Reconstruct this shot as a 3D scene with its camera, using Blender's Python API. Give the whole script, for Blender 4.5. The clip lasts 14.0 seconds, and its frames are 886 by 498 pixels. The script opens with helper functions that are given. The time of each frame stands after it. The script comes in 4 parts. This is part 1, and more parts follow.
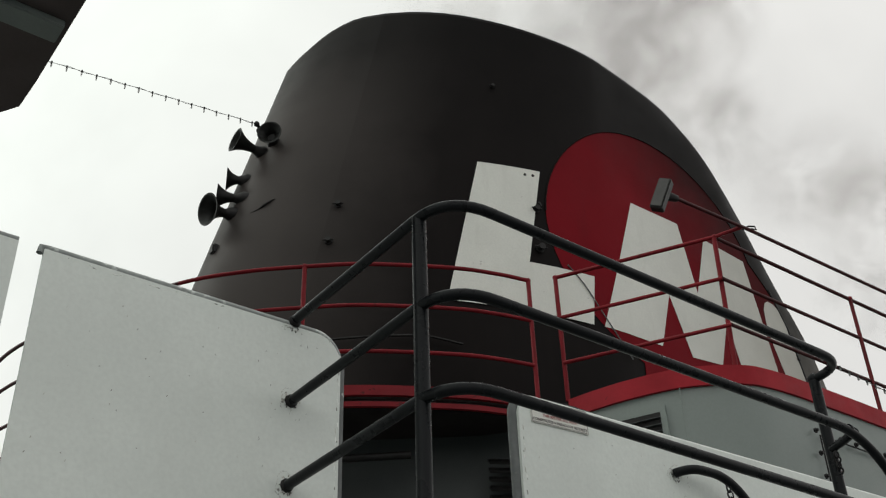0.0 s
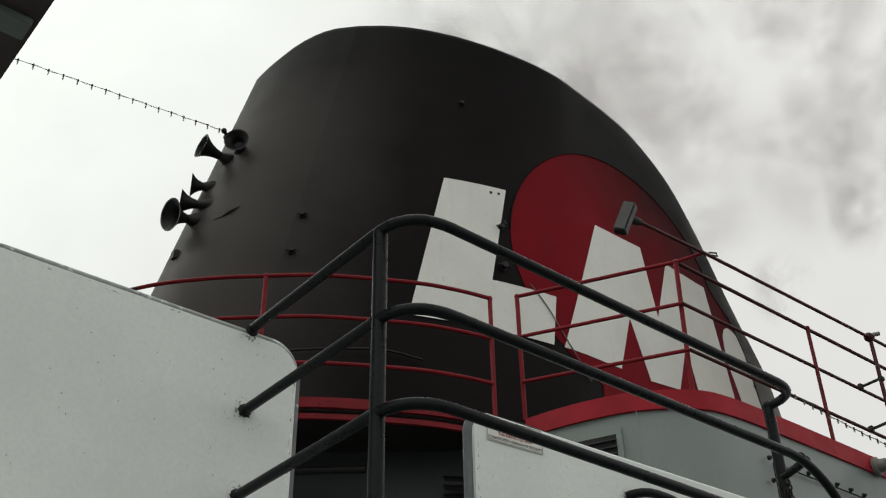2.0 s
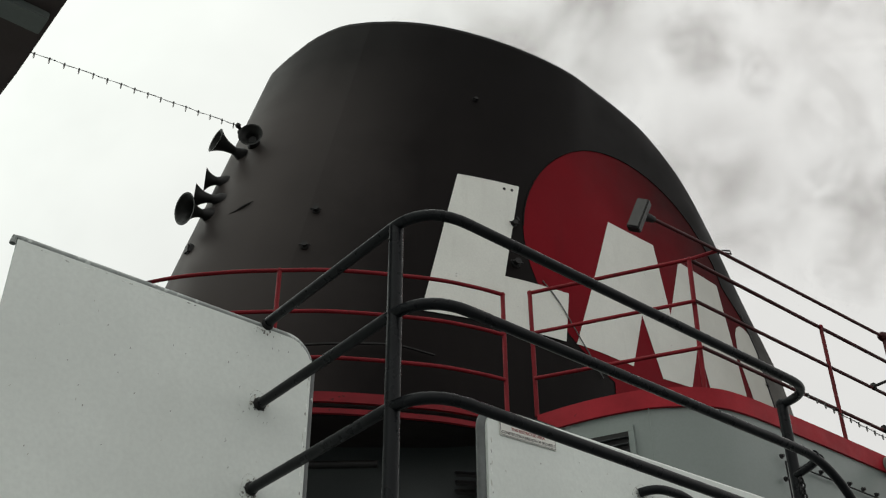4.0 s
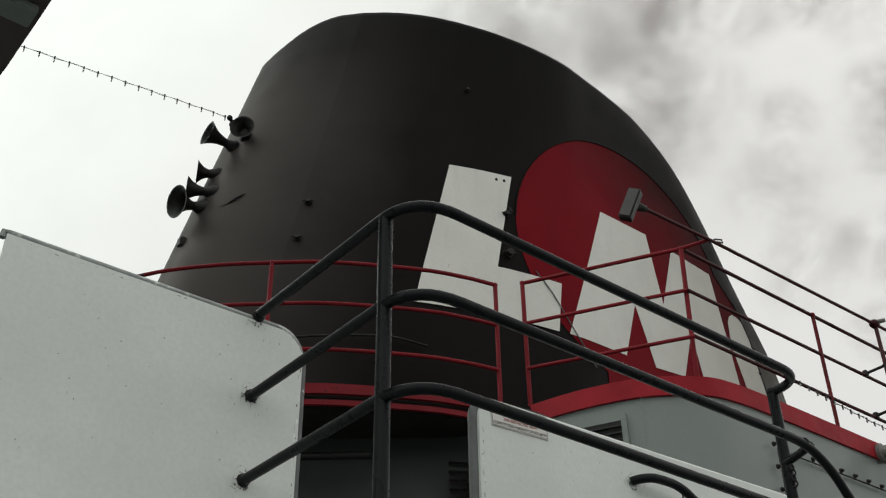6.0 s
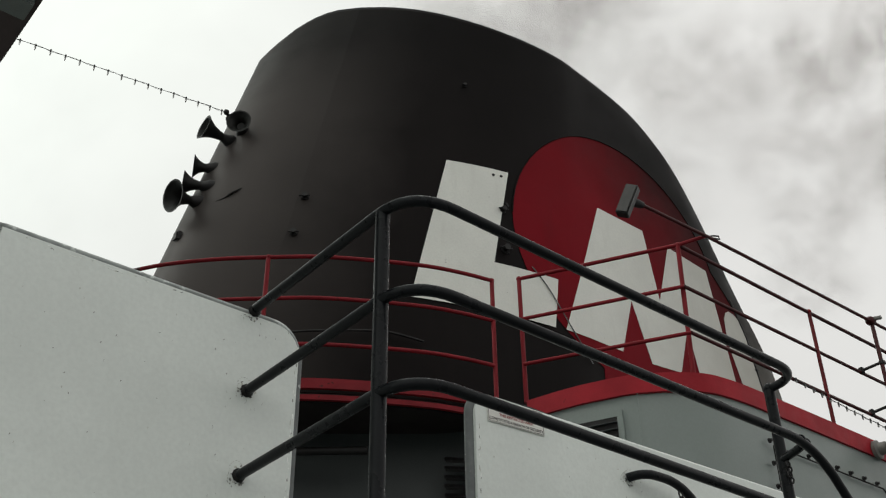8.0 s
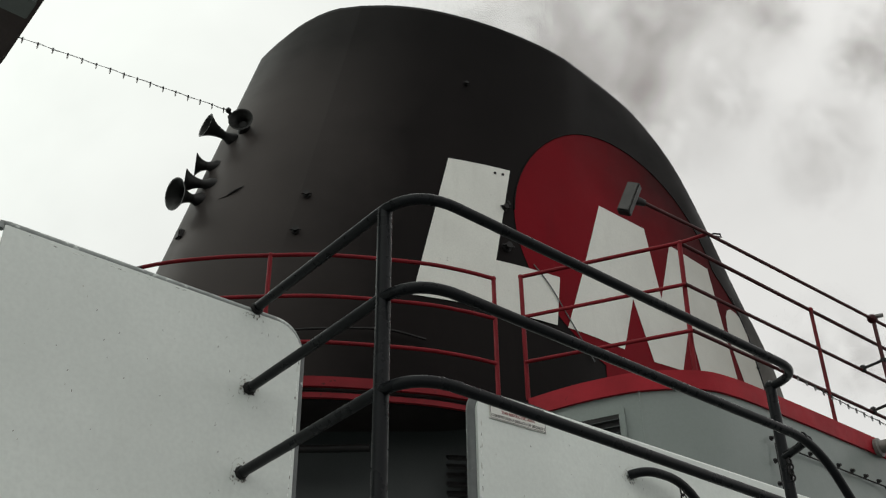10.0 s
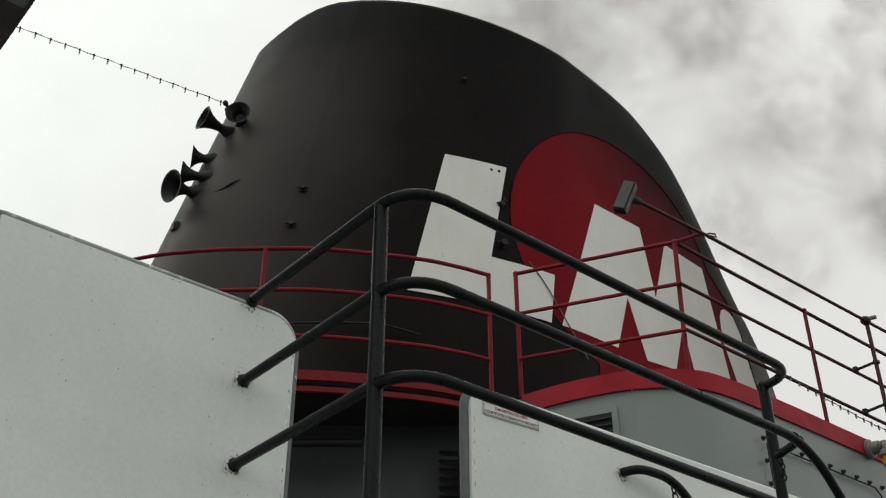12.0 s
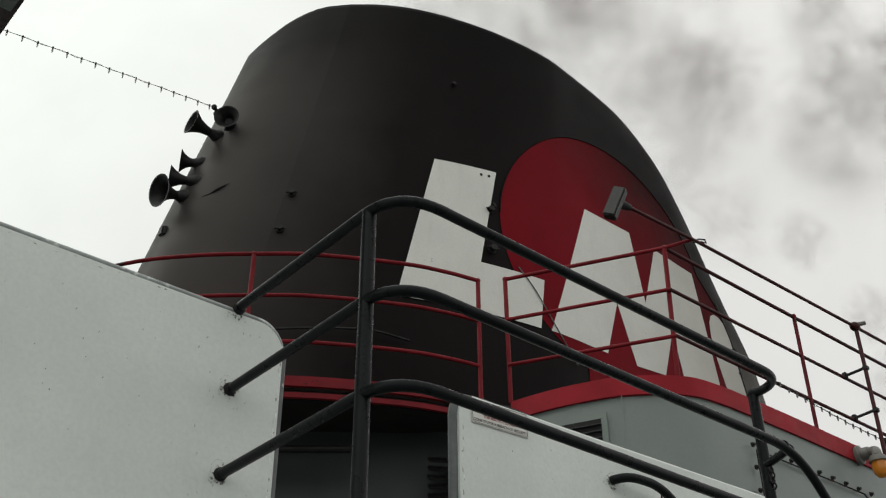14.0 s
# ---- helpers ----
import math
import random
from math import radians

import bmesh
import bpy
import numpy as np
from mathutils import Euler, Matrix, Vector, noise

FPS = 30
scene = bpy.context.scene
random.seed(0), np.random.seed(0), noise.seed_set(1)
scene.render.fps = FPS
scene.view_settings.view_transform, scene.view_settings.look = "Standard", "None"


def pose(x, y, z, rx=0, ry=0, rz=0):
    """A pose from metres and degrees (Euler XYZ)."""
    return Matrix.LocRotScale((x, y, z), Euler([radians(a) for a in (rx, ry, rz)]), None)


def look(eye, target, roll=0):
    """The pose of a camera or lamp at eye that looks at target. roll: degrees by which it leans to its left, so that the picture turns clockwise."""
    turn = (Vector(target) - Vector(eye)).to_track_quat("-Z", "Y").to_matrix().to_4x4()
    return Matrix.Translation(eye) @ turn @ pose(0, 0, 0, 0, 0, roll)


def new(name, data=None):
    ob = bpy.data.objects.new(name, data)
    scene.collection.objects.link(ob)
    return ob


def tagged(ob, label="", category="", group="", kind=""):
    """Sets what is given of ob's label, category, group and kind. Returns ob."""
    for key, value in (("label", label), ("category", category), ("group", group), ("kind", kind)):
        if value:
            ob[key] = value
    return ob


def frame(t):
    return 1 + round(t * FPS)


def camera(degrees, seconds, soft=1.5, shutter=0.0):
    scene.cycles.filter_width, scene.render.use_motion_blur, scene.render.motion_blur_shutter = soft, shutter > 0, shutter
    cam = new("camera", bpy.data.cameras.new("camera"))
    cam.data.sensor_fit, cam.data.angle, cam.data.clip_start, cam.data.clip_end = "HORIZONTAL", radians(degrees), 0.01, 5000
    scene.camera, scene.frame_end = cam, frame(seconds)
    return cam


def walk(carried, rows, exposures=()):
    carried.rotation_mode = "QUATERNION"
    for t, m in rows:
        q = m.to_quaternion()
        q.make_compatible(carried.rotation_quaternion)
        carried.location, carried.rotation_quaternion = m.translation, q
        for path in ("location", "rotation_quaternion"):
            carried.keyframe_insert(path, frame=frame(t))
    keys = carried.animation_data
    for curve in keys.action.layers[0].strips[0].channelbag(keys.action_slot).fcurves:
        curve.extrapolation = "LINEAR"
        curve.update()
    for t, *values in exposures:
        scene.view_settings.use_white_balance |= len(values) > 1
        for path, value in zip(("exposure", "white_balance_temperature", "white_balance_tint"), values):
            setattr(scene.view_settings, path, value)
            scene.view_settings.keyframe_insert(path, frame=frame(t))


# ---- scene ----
from mathutils.geometry import delaunay_2d_cdt

cam = camera(44.0, 14.0, soft=1.2)
PATH = [
    (0.0, (-0.0036, -0.0001, 1.6086), (1.01002, 1.32207, 2.71521), -2.068),
    (0.5, (0.0087, 0.0005, 1.6109), (1.05643, 1.29656, 2.71648), -2.165),
    (1.0, (0.0097, -0.0039, 1.6128), (1.06399, 1.28200, 2.72405), -2.402),
    (1.5, (0.0130, -0.0043, 1.6080), (1.06226, 1.27688, 2.72947), -1.451),
    (2.0, (0.0147, -0.0002, 1.6108), (1.06927, 1.27000, 2.73967), -1.106),
    (2.5, (0.0085, 0.0027, 1.6075), (1.06473, 1.26626, 2.74232), -0.878),
    (3.0, (0.0038, 0.0083, 1.6032), (1.04987, 1.28926, 2.72788), -0.177),
    (5.5, (-0.0027, -0.0073, 1.6008), (1.03163, 1.28489, 2.72353), -0.552),
    (6.0, (0.0096, -0.0110, 1.5975), (1.06383, 1.27604, 2.70741), -0.910),
    (6.5, (0.0165, 0.0047, 1.5987), (1.07145, 1.29125, 2.70854), -0.674),
    (7.0, (0.0176, 0.0077, 1.5983), (1.08143, 1.29343, 2.70059), -0.493),
    (7.5, (0.0165, 0.0042, 1.6043), (1.07915, 1.29008, 2.70756), -0.776),
    (10.0, (0.0097, -0.0048, 1.5977), (1.07069, 1.28505, 2.69799), -0.767),
    (10.5, (0.0019, 0.0054, 1.5879), (1.04895, 1.31628, 2.67654), -0.095),
    (11.0, (0.0020, 0.0041, 1.5879), (1.05491, 1.30670, 2.68085), 0.214),
    (11.5, (0.0015, -0.0036, 1.5885), (1.05972, 1.29549, 2.68056), 0.134),
    (12.0, (0.0052, -0.0053, 1.5921), (1.07557, 1.28169, 2.68659), -0.118),
    (12.5, (0.0142, -0.0033, 1.6039), (1.09993, 1.26089, 2.70980), -0.868),
    (13.0, (0.0150, -0.0142, 1.6067), (1.09715, 1.24259, 2.72450), -1.243),
    (13.5, (0.0117, -0.0056, 1.6026), (1.09443, 1.26456, 2.70465), -0.658),
    (14.0, (0.0218, 0.0055, 1.6229), (1.10387, 1.27818, 2.72261), -0.366),
]
walk(cam, [(t, look(eye, target, roll)) for t, eye, target, roll in PATH])

# ---------------------------------------------------------------- light
# World axes: x runs aft along the ship, y across it, z up; the lower deck is z = 0.
SUN_FROM = Vector((-0.62, 0.42, 0.66)).normalized()


def overcast():
    world = bpy.data.worlds.new("overcast_sky")
    scene.world = world
    world.use_nodes = True
    nt = world.node_tree
    nt.nodes.clear()
    N, K = nt.nodes.new, nt.links.new
    out, bg = N("ShaderNodeOutputWorld"), N("ShaderNodeBackground")
    sky = N("ShaderNodeTexSky")
    sky.sky_type, sky.sun_disc = "NISHITA", False
    sky.sun_elevation = math.asin(SUN_FROM.z)
    sky.sun_rotation = math.atan2(SUN_FROM.x, SUN_FROM.y)
    dim = N("ShaderNodeVectorMath")
    dim.operation = "SCALE"
    dim.inputs["Scale"].default_value = 0.1
    K(sky.outputs[0], dim.inputs[0])
    co = N("ShaderNodeTexCoord")
    # the cloud layer is brighter towards the veiled sun
    dot = N("ShaderNodeVectorMath")
    dot.operation = "DOT_PRODUCT"
    dot.inputs[1].default_value = SUN_FROM
    K(co.outputs["Generated"], dot.inputs[0])
    glow = N("ShaderNodeMapRange")
    glow.interpolation_type = "SMOOTHSTEP"
    glow.inputs["From Min"].default_value, glow.inputs["From Max"].default_value = 0.15, 0.95
    glow.inputs["To Min"].default_value, glow.inputs["To Max"].default_value = 0.85, 1.15
    K(dot.outputs["Value"], glow.inputs["Value"])
    clouds = N("ShaderNodeTexNoise")
    clouds.inputs["Scale"].default_value, clouds.inputs["Detail"].default_value = 3.2, 5
    clouds.inputs["Distortion"].default_value = 0.4
    K(co.outputs["Generated"], clouds.inputs["Vector"])
    var = N("ShaderNodeMapRange")
    var.inputs["From Min"].default_value, var.inputs["From Max"].default_value = 0.3, 0.7
    var.inputs["To Min"].default_value, var.inputs["To Max"].default_value = 0.9, 1.08
    K(clouds.outputs[0], var.inputs["Value"])
    mul = N("ShaderNodeMath")
    mul.operation = "MULTIPLY"
    K(glow.outputs[0], mul.inputs[0]), K(var.outputs[0], mul.inputs[1])
    tint = N("ShaderNodeMix")
    tint.data_type = "RGBA"
    tint.inputs["A"].default_value, tint.inputs["B"].default_value = (1.0, 0.992, 0.955, 1), (0.935, 1.0, 0.925, 1)
    lit = N("ShaderNodeMapRange")
    lit.inputs["From Min"].default_value, lit.inputs["From Max"].default_value = 0.85, 1.15
    K(glow.outputs[0], lit.inputs["Value"]), K(lit.outputs[0], tint.inputs["Factor"])
    cl = N("ShaderNodeVectorMath")
    cl.operation = "SCALE"
    K(tint.outputs["Result"], cl.inputs[0]), K(mul.outputs[0], cl.inputs["Scale"])
    mix = N("ShaderNodeMix")
    mix.data_type = "RGBA"
    mix.inputs["Factor"].default_value = 0.95
    K(dim.outputs[0], mix.inputs["A"]), K(cl.outputs[0], mix.inputs["B"])
    K(mix.outputs["Result"], bg.inputs["Color"])
    bg.inputs["Strength"].default_value = 1.0
    K(bg.outputs[0], out.inputs[0])


overcast()
sun = new("sun", bpy.data.lights.new("sun", "SUN"))
sun.data.energy, sun.data.angle, sun.data.color = 0.86, radians(25), (0.98, 0.985, 0.92)
sun.matrix_world = look(SUN_FROM * 60, (0, 0, 0))
scene.view_settings.exposure = 0.0
scene.cycles.transparent_max_bounces = 40


# ---------------------------------------------------------------- materials
def paint(name, base, rough=0.45, metal=0.0, vary=0.12, big=1.3, wear=None, wear_at=0.70, wear_scale=9.0, bump=0.15,
          streak=0.0, streak_colour=(0.2, 0.16, 0.12), spec=0.5, fine=55.0, stretch=(1, 1, 0.15), wash=()):
    """Paint on steel: blotches, fine grain, chips of another colour and vertical streaks."""
    m = bpy.data.materials.new(name)
    m.use_nodes = True
    nt = m.node_tree
    N, K = nt.nodes.new, nt.links.new
    p = nt.nodes["Principled BSDF"]
    p.inputs["Metallic"].default_value = metal
    p.inputs["Specular IOR Level"].default_value = spec
    co = N("ShaderNodeTexCoord")
    inf = N("ShaderNodeObjectInfo")
    off = N("ShaderNodeVectorMath")
    K(co.outputs["Object"], off.inputs[0])
    shift = N("ShaderNodeVectorMath")
    shift.operation = "SCALE"
    shift.inputs[0].default_value = (7.1, 3.3, 5.7)
    K(inf.outputs["Random"], shift.inputs["Scale"]), K(shift.outputs[0], off.inputs[1])
    vec = off.outputs[0]

    def noise_tex(scale, detail=4, rough_=0.55, vector=None):
        n = N("ShaderNodeTexNoise")
        n.inputs["Scale"].default_value, n.inputs["Detail"].default_value, n.inputs["Roughness"].default_value = scale, detail, rough_
        K(vector or vec, n.inputs["Vector"])
        return n.outputs[0]

    def ranged(v, a, b, c, d):
        r = N("ShaderNodeMapRange")
        for k, x in zip(("From Min", "From Max", "To Min", "To Max"), (a, b, c, d)):
            r.inputs[k].default_value = x
        K(v, r.inputs["Value"])
        return r.outputs[0]

    def mixed(fac, a, b):
        x = N("ShaderNodeMix")
        x.data_type = "RGBA"
        K(fac, x.inputs["Factor"])
        for s, v in (("A", a), ("B", b)):
            if isinstance(v, tuple):
                x.inputs[s].default_value = (*v, 1)
            else:
                K(v, x.inputs[s])
        return x.outputs["Result"]

    lo = tuple(c * (1 - vary) for c in base)
    hi = tuple(min(1, c * (1 + vary)) for c in base)
    col = mixed(ranged(noise_tex(big), 0.3, 0.7, 0, 1), lo, hi)
    grain = noise_tex(fine, 3)
    col = mixed(ranged(grain, 0.35, 0.75, 0, 0.35), col, tuple(c * 0.8 for c in base))
    if streak:
        mp = N("ShaderNodeMapping")
        mp.inputs["Scale"].default_value = stretch
        K(vec, mp.inputs["Vector"])
        col = mixed(ranged(noise_tex(7.0, 5, 0.6, mp.outputs[0]), 0.55, 0.8, 0, streak), col, streak_colour)
    rgh = ranged(noise_tex(big * 3, 3), 0.3, 0.7, rough - 0.08, rough + 0.1)
    if wear:
        chips = ranged(noise_tex(wear_scale, 6, 0.65), wear_at, wear_at + 0.035, 0, 0.85)
        col = mixed(chips, col, wear)
    # blends towards another colour along a direction, torn by noise
    for way, start, end, colour, torn in wash:
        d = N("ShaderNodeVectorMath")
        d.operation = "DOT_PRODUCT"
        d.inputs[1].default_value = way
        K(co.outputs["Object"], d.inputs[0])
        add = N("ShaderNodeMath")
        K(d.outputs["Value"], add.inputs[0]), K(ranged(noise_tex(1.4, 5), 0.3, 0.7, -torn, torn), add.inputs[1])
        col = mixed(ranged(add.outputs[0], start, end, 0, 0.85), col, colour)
    K(col, p.inputs["Base Color"]), K(rgh, p.inputs["Roughness"])
    b = N("ShaderNodeBump")
    b.inputs["Strength"].default_value, b.inputs["Distance"].default_value = bump, 0.004
    K(noise_tex(big * 9, 5), b.inputs["Height"]), K(b.outputs[0], p.inputs["Normal"])
    return m


WHITE = paint("white_gloss_paint", (0.70, 0.735, 0.70), 0.5, vary=0.05, big=2.0, wear=(0.22, 0.23, 0.21), wear_at=0.735, wear_scale=17, bump=0.25, streak=0.10, streak_colour=(0.45, 0.45, 0.40))
CAP = paint("worn_grey_edge_paint", (0.30, 0.32, 0.31), 0.55, vary=0.25, big=9, wear=(0.62, 0.65, 0.63), wear_at=0.57, wear_scale=11)
EDGE = paint("weathered_grey_edge_bar", (0.115, 0.122, 0.122), 0.55, vary=0.3, big=9, wear=(0.5, 0.52, 0.5), wear_at=0.63, wear_scale=13)
WHITECAP = paint("white_cap_paint", (0.74, 0.77, 0.74), 0.45, vary=0.05, big=6, wear=(0.1, 0.1, 0.1), wear_at=0.70, wear_scale=20)
PIPE = paint("black_pipe_enamel", (0.0085, 0.0095, 0.011), 0.30, spec=0.13, vary=0.2, big=5, wear=(0.05, 0.05, 0.05), wear_at=0.69, wear_scale=30, bump=0.2)
# nose: sky light on the front put into a paler colour; crown: darker upwards
BLACK = paint("black_funnel_paint", (0.0088, 0.0070, 0.0068), 0.40, vary=0.25, big=0.9, bump=0.10, streak=0.4, streak_colour=(0.015, 0.0118, 0.011), spec=0.045, wash=[((-1, 0, 0.165), 2.40, 3.62, (0.064, 0.056, 0.053), 0.12), ((0.12, 0, 1), 3.2, 4.6, (0.0036, 0.0028, 0.0028), 0.3)])
RED = paint("red_rail_paint", (0.31, 0.019, 0.028), 0.5, spec=0.1, vary=0.18, big=4, wear=(0.07, 0.012, 0.012), wear_at=0.66, wear_scale=16)
DARKPOST = paint("dull_red_post_paint", (0.12, 0.012, 0.015), 0.5, spec=0.15, vary=0.3, big=5)
# darker copy of the rail red, the backlit look put into its colour
DARKRED = paint("dark_red_rail_paint", (0.055, 0.008, 0.009), 0.45, spec=0.25, vary=0.3, big=5)
# red set below the roof edge's, with the rails' shading in the colour
RAILRED = paint("shaded_red_rail_paint", (0.20, 0.012, 0.018), 0.5, spec=0.15, vary=0.2, big=4, wear=(0.06, 0.012, 0.012), wear_at=0.63, wear_scale=16)
# the red darkens towards its upper aft edge
REDLOGO = paint("red_funnel_paint", (0.185, 0.0075, 0.0135), 0.6, spec=0.04, vary=0.12, big=0.8, streak=0.22, streak_colour=(0.07, 0.012, 0.014), wash=[((0.75, 0, 0.66), 2.0, 3.5, (0.024, 0.010, 0.010), 0.25)])
AFTGREY = paint("dirty_cream_paint", (0.11, 0.102, 0.092), 0.6, vary=0.2, big=3, wear=(0.05, 0.04, 0.035), wear_at=0.66, wear_scale=8, streak=0.4, streak_colour=(0.10, 0.085, 0.07), spec=0.15, wash=[((0, 0, 1), 1.55, 2.3, (0.012, 0.010, 0.009), 0.15)])
# the white greys towards the aft end
LOGOWHITE = paint("white_funnel_paint", (0.74, 0.74, 0.69), 0.55, wash=[((1, 0, 0.1), 0.4, 2.6, (0.40, 0.385, 0.345), 0.3)], vary=0.06, big=1.6, wear=(0.33, 0.31, 0.28), wear_at=0.69, wear_scale=12, streak=0.25, streak_colour=(0.42, 0.40, 0.36))
GREY = paint("grey_house_paint", (0.205, 0.236, 0.222), 0.42, vary=0.07, big=1.1, bump=0.2, streak=0.15, streak_colour=(0.20, 0.21, 0.20))
# house grey darkened: the recess's shade is put into the colour
SHADEGREY = paint("shaded_grey_house_paint", (0.052, 0.058, 0.058), 0.5, vary=0.12, big=1.3, spec=0.3)
DARKIRON = paint("dark_iron", (0.013, 0.012, 0.012), 0.5, spec=0.25, vary=0.3, big=9, bump=0.3)
HORN = paint("weathered_horn_bronze", (0.012, 0.0125, 0.0115), 0.42, spec=0.2, vary=0.3, big=7)
# brown darkened so that the platform's underside shade is in the colour
SOFFIT = paint("shaded_brown_soffit_paint", (0.028, 0.022, 0.021), 0.6, spec=0.25, vary=0.15, big=1.4)
OVERHANG = paint("brown_overhang_paint", (0.105, 0.083, 0.08), 0.6, vary=0.15, big=1.4, spec=0.3)
BEAM = paint("grey_beam_paint", (0.24, 0.265, 0.25), 0.5, vary=0.1, big=3)
DECK = paint("deck_paint", (0.16, 0.17, 0.165), 0.7, vary=0.15, big=1.2)
CHIPBLACK = paint("bared_rusty_steel", (0.035, 0.030, 0.026), 0.8, vary=0.4, big=30)
CHIPWHITE = paint("fresh_white_paint_edge", (0.86, 0.88, 0.85), 0.4, vary=0.06, big=30)
CHIPDARK = paint("bared_steel", (0.24, 0.24, 0.22), 0.7)
CHIPPALE = paint("old_cream_paint", (0.50, 0.50, 0.45), 0.7)
SIGN = paint("sign_plate_paint", (0.70, 0.69, 0.65), 0.5, vary=0.05, big=7)
INK = paint("sign_ink", (0.10, 0.09, 0.085), 0.6)
REDINK = paint("sign_red_ink", (0.25, 0.03, 0.03), 0.6)
LAMPGREY = paint("lamp_housing_paint", (0.017, 0.016, 0.0155), 0.5, vary=0.15, big=8)
# paler than the housing: light on the front face is put into the colour
LENSGREY = paint("lit_lens_grey", (0.042, 0.040, 0.038), 0.45, vary=0.2, big=10)
PALEGREY = paint("fitting_grey_paint", (0.16, 0.152, 0.14), 0.5, vary=0.15, big=12)
WIRE = paint("wire_sheath", (0.03, 0.03, 0.03), 0.6)
BULB = paint("cloudy_bulb_plastic", (0.30, 0.30, 0.29), 0.25)
WATER = paint("sea_water", (0.02, 0.035, 0.04), 0.12, vary=0.3, big=0.02, bump=0.5, fine=0.8)


def amber_glass():
    m = bpy.data.materials.new("amber_glass")
    m.use_nodes = True
    p = m.node_tree.nodes["Principled BSDF"]
    p.inputs["Base Color"].default_value = (0.75, 0.26, 0.02, 1)
    p.inputs["Roughness"].default_value = 0.12
    p.inputs["Transmission Weight"].default_value = 0.25
    return m


AMBER = amber_glass()


def smoke_material():
    """Thin soot: transparent, thickest in the middle of a piece, torn by noise."""
    m = bpy.data.materials.new("soot_smoke")
    m.use_nodes = True
    nt = m.node_tree
    nt.nodes.clear()
    N, K = nt.nodes.new, nt.links.new
    out, mix, clear, wash = N("ShaderNodeOutputMaterial"), N("ShaderNodeMixShader"), N("ShaderNodeBsdfTransparent"), N("ShaderNodeBsdfDiffuse")
    wash.inputs["Color"].default_value = (0.38, 0.255, 0.225, 1)
    co, inf = N("ShaderNodeTexCoord"), N("ShaderNodeObjectInfo")
    flat = N("ShaderNodeVectorMath")
    flat.operation = "MULTIPLY"
    flat.inputs[1].default_value = (1, 1, 0)
    K(co.outputs["Object"], flat.inputs[0])
    ln = N("ShaderNodeVectorMath")
    ln.operation = "LENGTH"
    K(flat.outputs[0], ln.inputs[0])
    fall = N("ShaderNodeMapRange")
    fall.interpolation_type = "SMOOTHERSTEP"
    for k, v in zip(("From Min", "From Max", "To Min", "To Max"), (0.2, 0.98, 1, 0)):
        fall.inputs[k].default_value = v
    K(ln.outputs["Value"], fall.inputs["Value"])
    w = N("ShaderNodeMath")
    w.operation = "MULTIPLY"
    w.inputs[1].default_value = 40
    K(inf.outputs["Random"], w.inputs[0])
    tex = N("ShaderNodeTexNoise")
    tex.noise_dimensions = "4D"
    tex.inputs["Scale"].default_value, tex.inputs["Detail"].default_value = 1.25, 7
    tex.inputs["Distortion"].default_value = 0.7
    tex.inputs["Roughness"].default_value = 0.53
    K(co.outputs["Object"], tex.inputs["Vector"]), K(w.outputs[0], tex.inputs["W"])
    torn = N("ShaderNodeMapRange")
    for k, v in zip(("From Min", "From Max", "To Min", "To Max"), (0.40, 0.74, 0.0, 0.225)):
        torn.inputs[k].default_value = v
    K(tex.outputs[0], torn.inputs["Value"])
    mul = N("ShaderNodeMath")
    mul.operation = "MULTIPLY"
    K(fall.outputs[0], mul.inputs[0]), K(torn.outputs[0], mul.inputs[1])
    K(mul.outputs[0], mix.inputs[0]), K(clear.outputs[0], mix.inputs[1]), K(wash.outputs[0], mix.inputs[2])
    K(mix.outputs[0], out.inputs[0])
    return m


SMOKE = smoke_material()


# ---------------------------------------------------------------- building helpers
ORIGIN = {}


def thing(name, at, label, category, group="", kind=""):
    """An Empty at the thing's base; parts are given in world metres."""
    ob = new(name)
    ob.location = at
    ob.empty_display_size = 0.1
    ORIGIN[ob] = Vector(at)
    return tagged(ob, label, category, group, kind)


def part(name, bm, material, parent, label="", smooth=True):
    o = ORIGIN[parent]
    bmesh.ops.translate(bm, verts=bm.verts, vec=-o)
    bmesh.ops.recalc_face_normals(bm, faces=bm.faces)
    for f in bm.faces:
        f.smooth = smooth
    me = bpy.data.meshes.new(name)
    bm.to_mesh(me), bm.free()
    if smooth:
        me.set_sharp_from_angle(angle=radians(38))
    me.materials.append(material)
    ob = new(name, me)
    ob.parent = parent
    ORIGIN[ob] = o
    return tagged(ob, label) if label else ob


def solo(name, bm, material, at, label, category, group="", kind="", smooth=True):
    """A thing that is one mesh."""
    o = Vector(at)
    bmesh.ops.translate(bm, verts=bm.verts, vec=-o)
    bmesh.ops.recalc_face_normals(bm, faces=bm.faces)
    for f in bm.faces:
        f.smooth = smooth
    me = bpy.data.meshes.new(name)
    bm.to_mesh(me), bm.free()
    if smooth:
        me.set_sharp_from_angle(angle=radians(38))
    me.materials.append(material)
    ob = new(name, me)
    ob.location = at
    ORIGIN[ob] = o
    return tagged(ob, label, category, group, kind)


def box(lo, hi, bevel=0.0, bm=None, turn=None):
    b2 = bmesh.new()
    bmesh.ops.create_cube(b2, size=1)
    lo, hi = Vector(lo), Vector(hi)
    bmesh.ops.scale(b2, verts=b2.verts, vec=hi - lo)
    if bevel:
        bmesh.ops.bevel(b2, geom=b2.edges[:], offset=bevel, segments=2, affect="EDGES")
    if turn:
        bmesh.ops.transform(b2, verts=b2.verts, matrix=turn)
    bmesh.ops.translate(b2, verts=b2.verts, vec=(lo + hi) / 2)
    return joined(bm, b2)


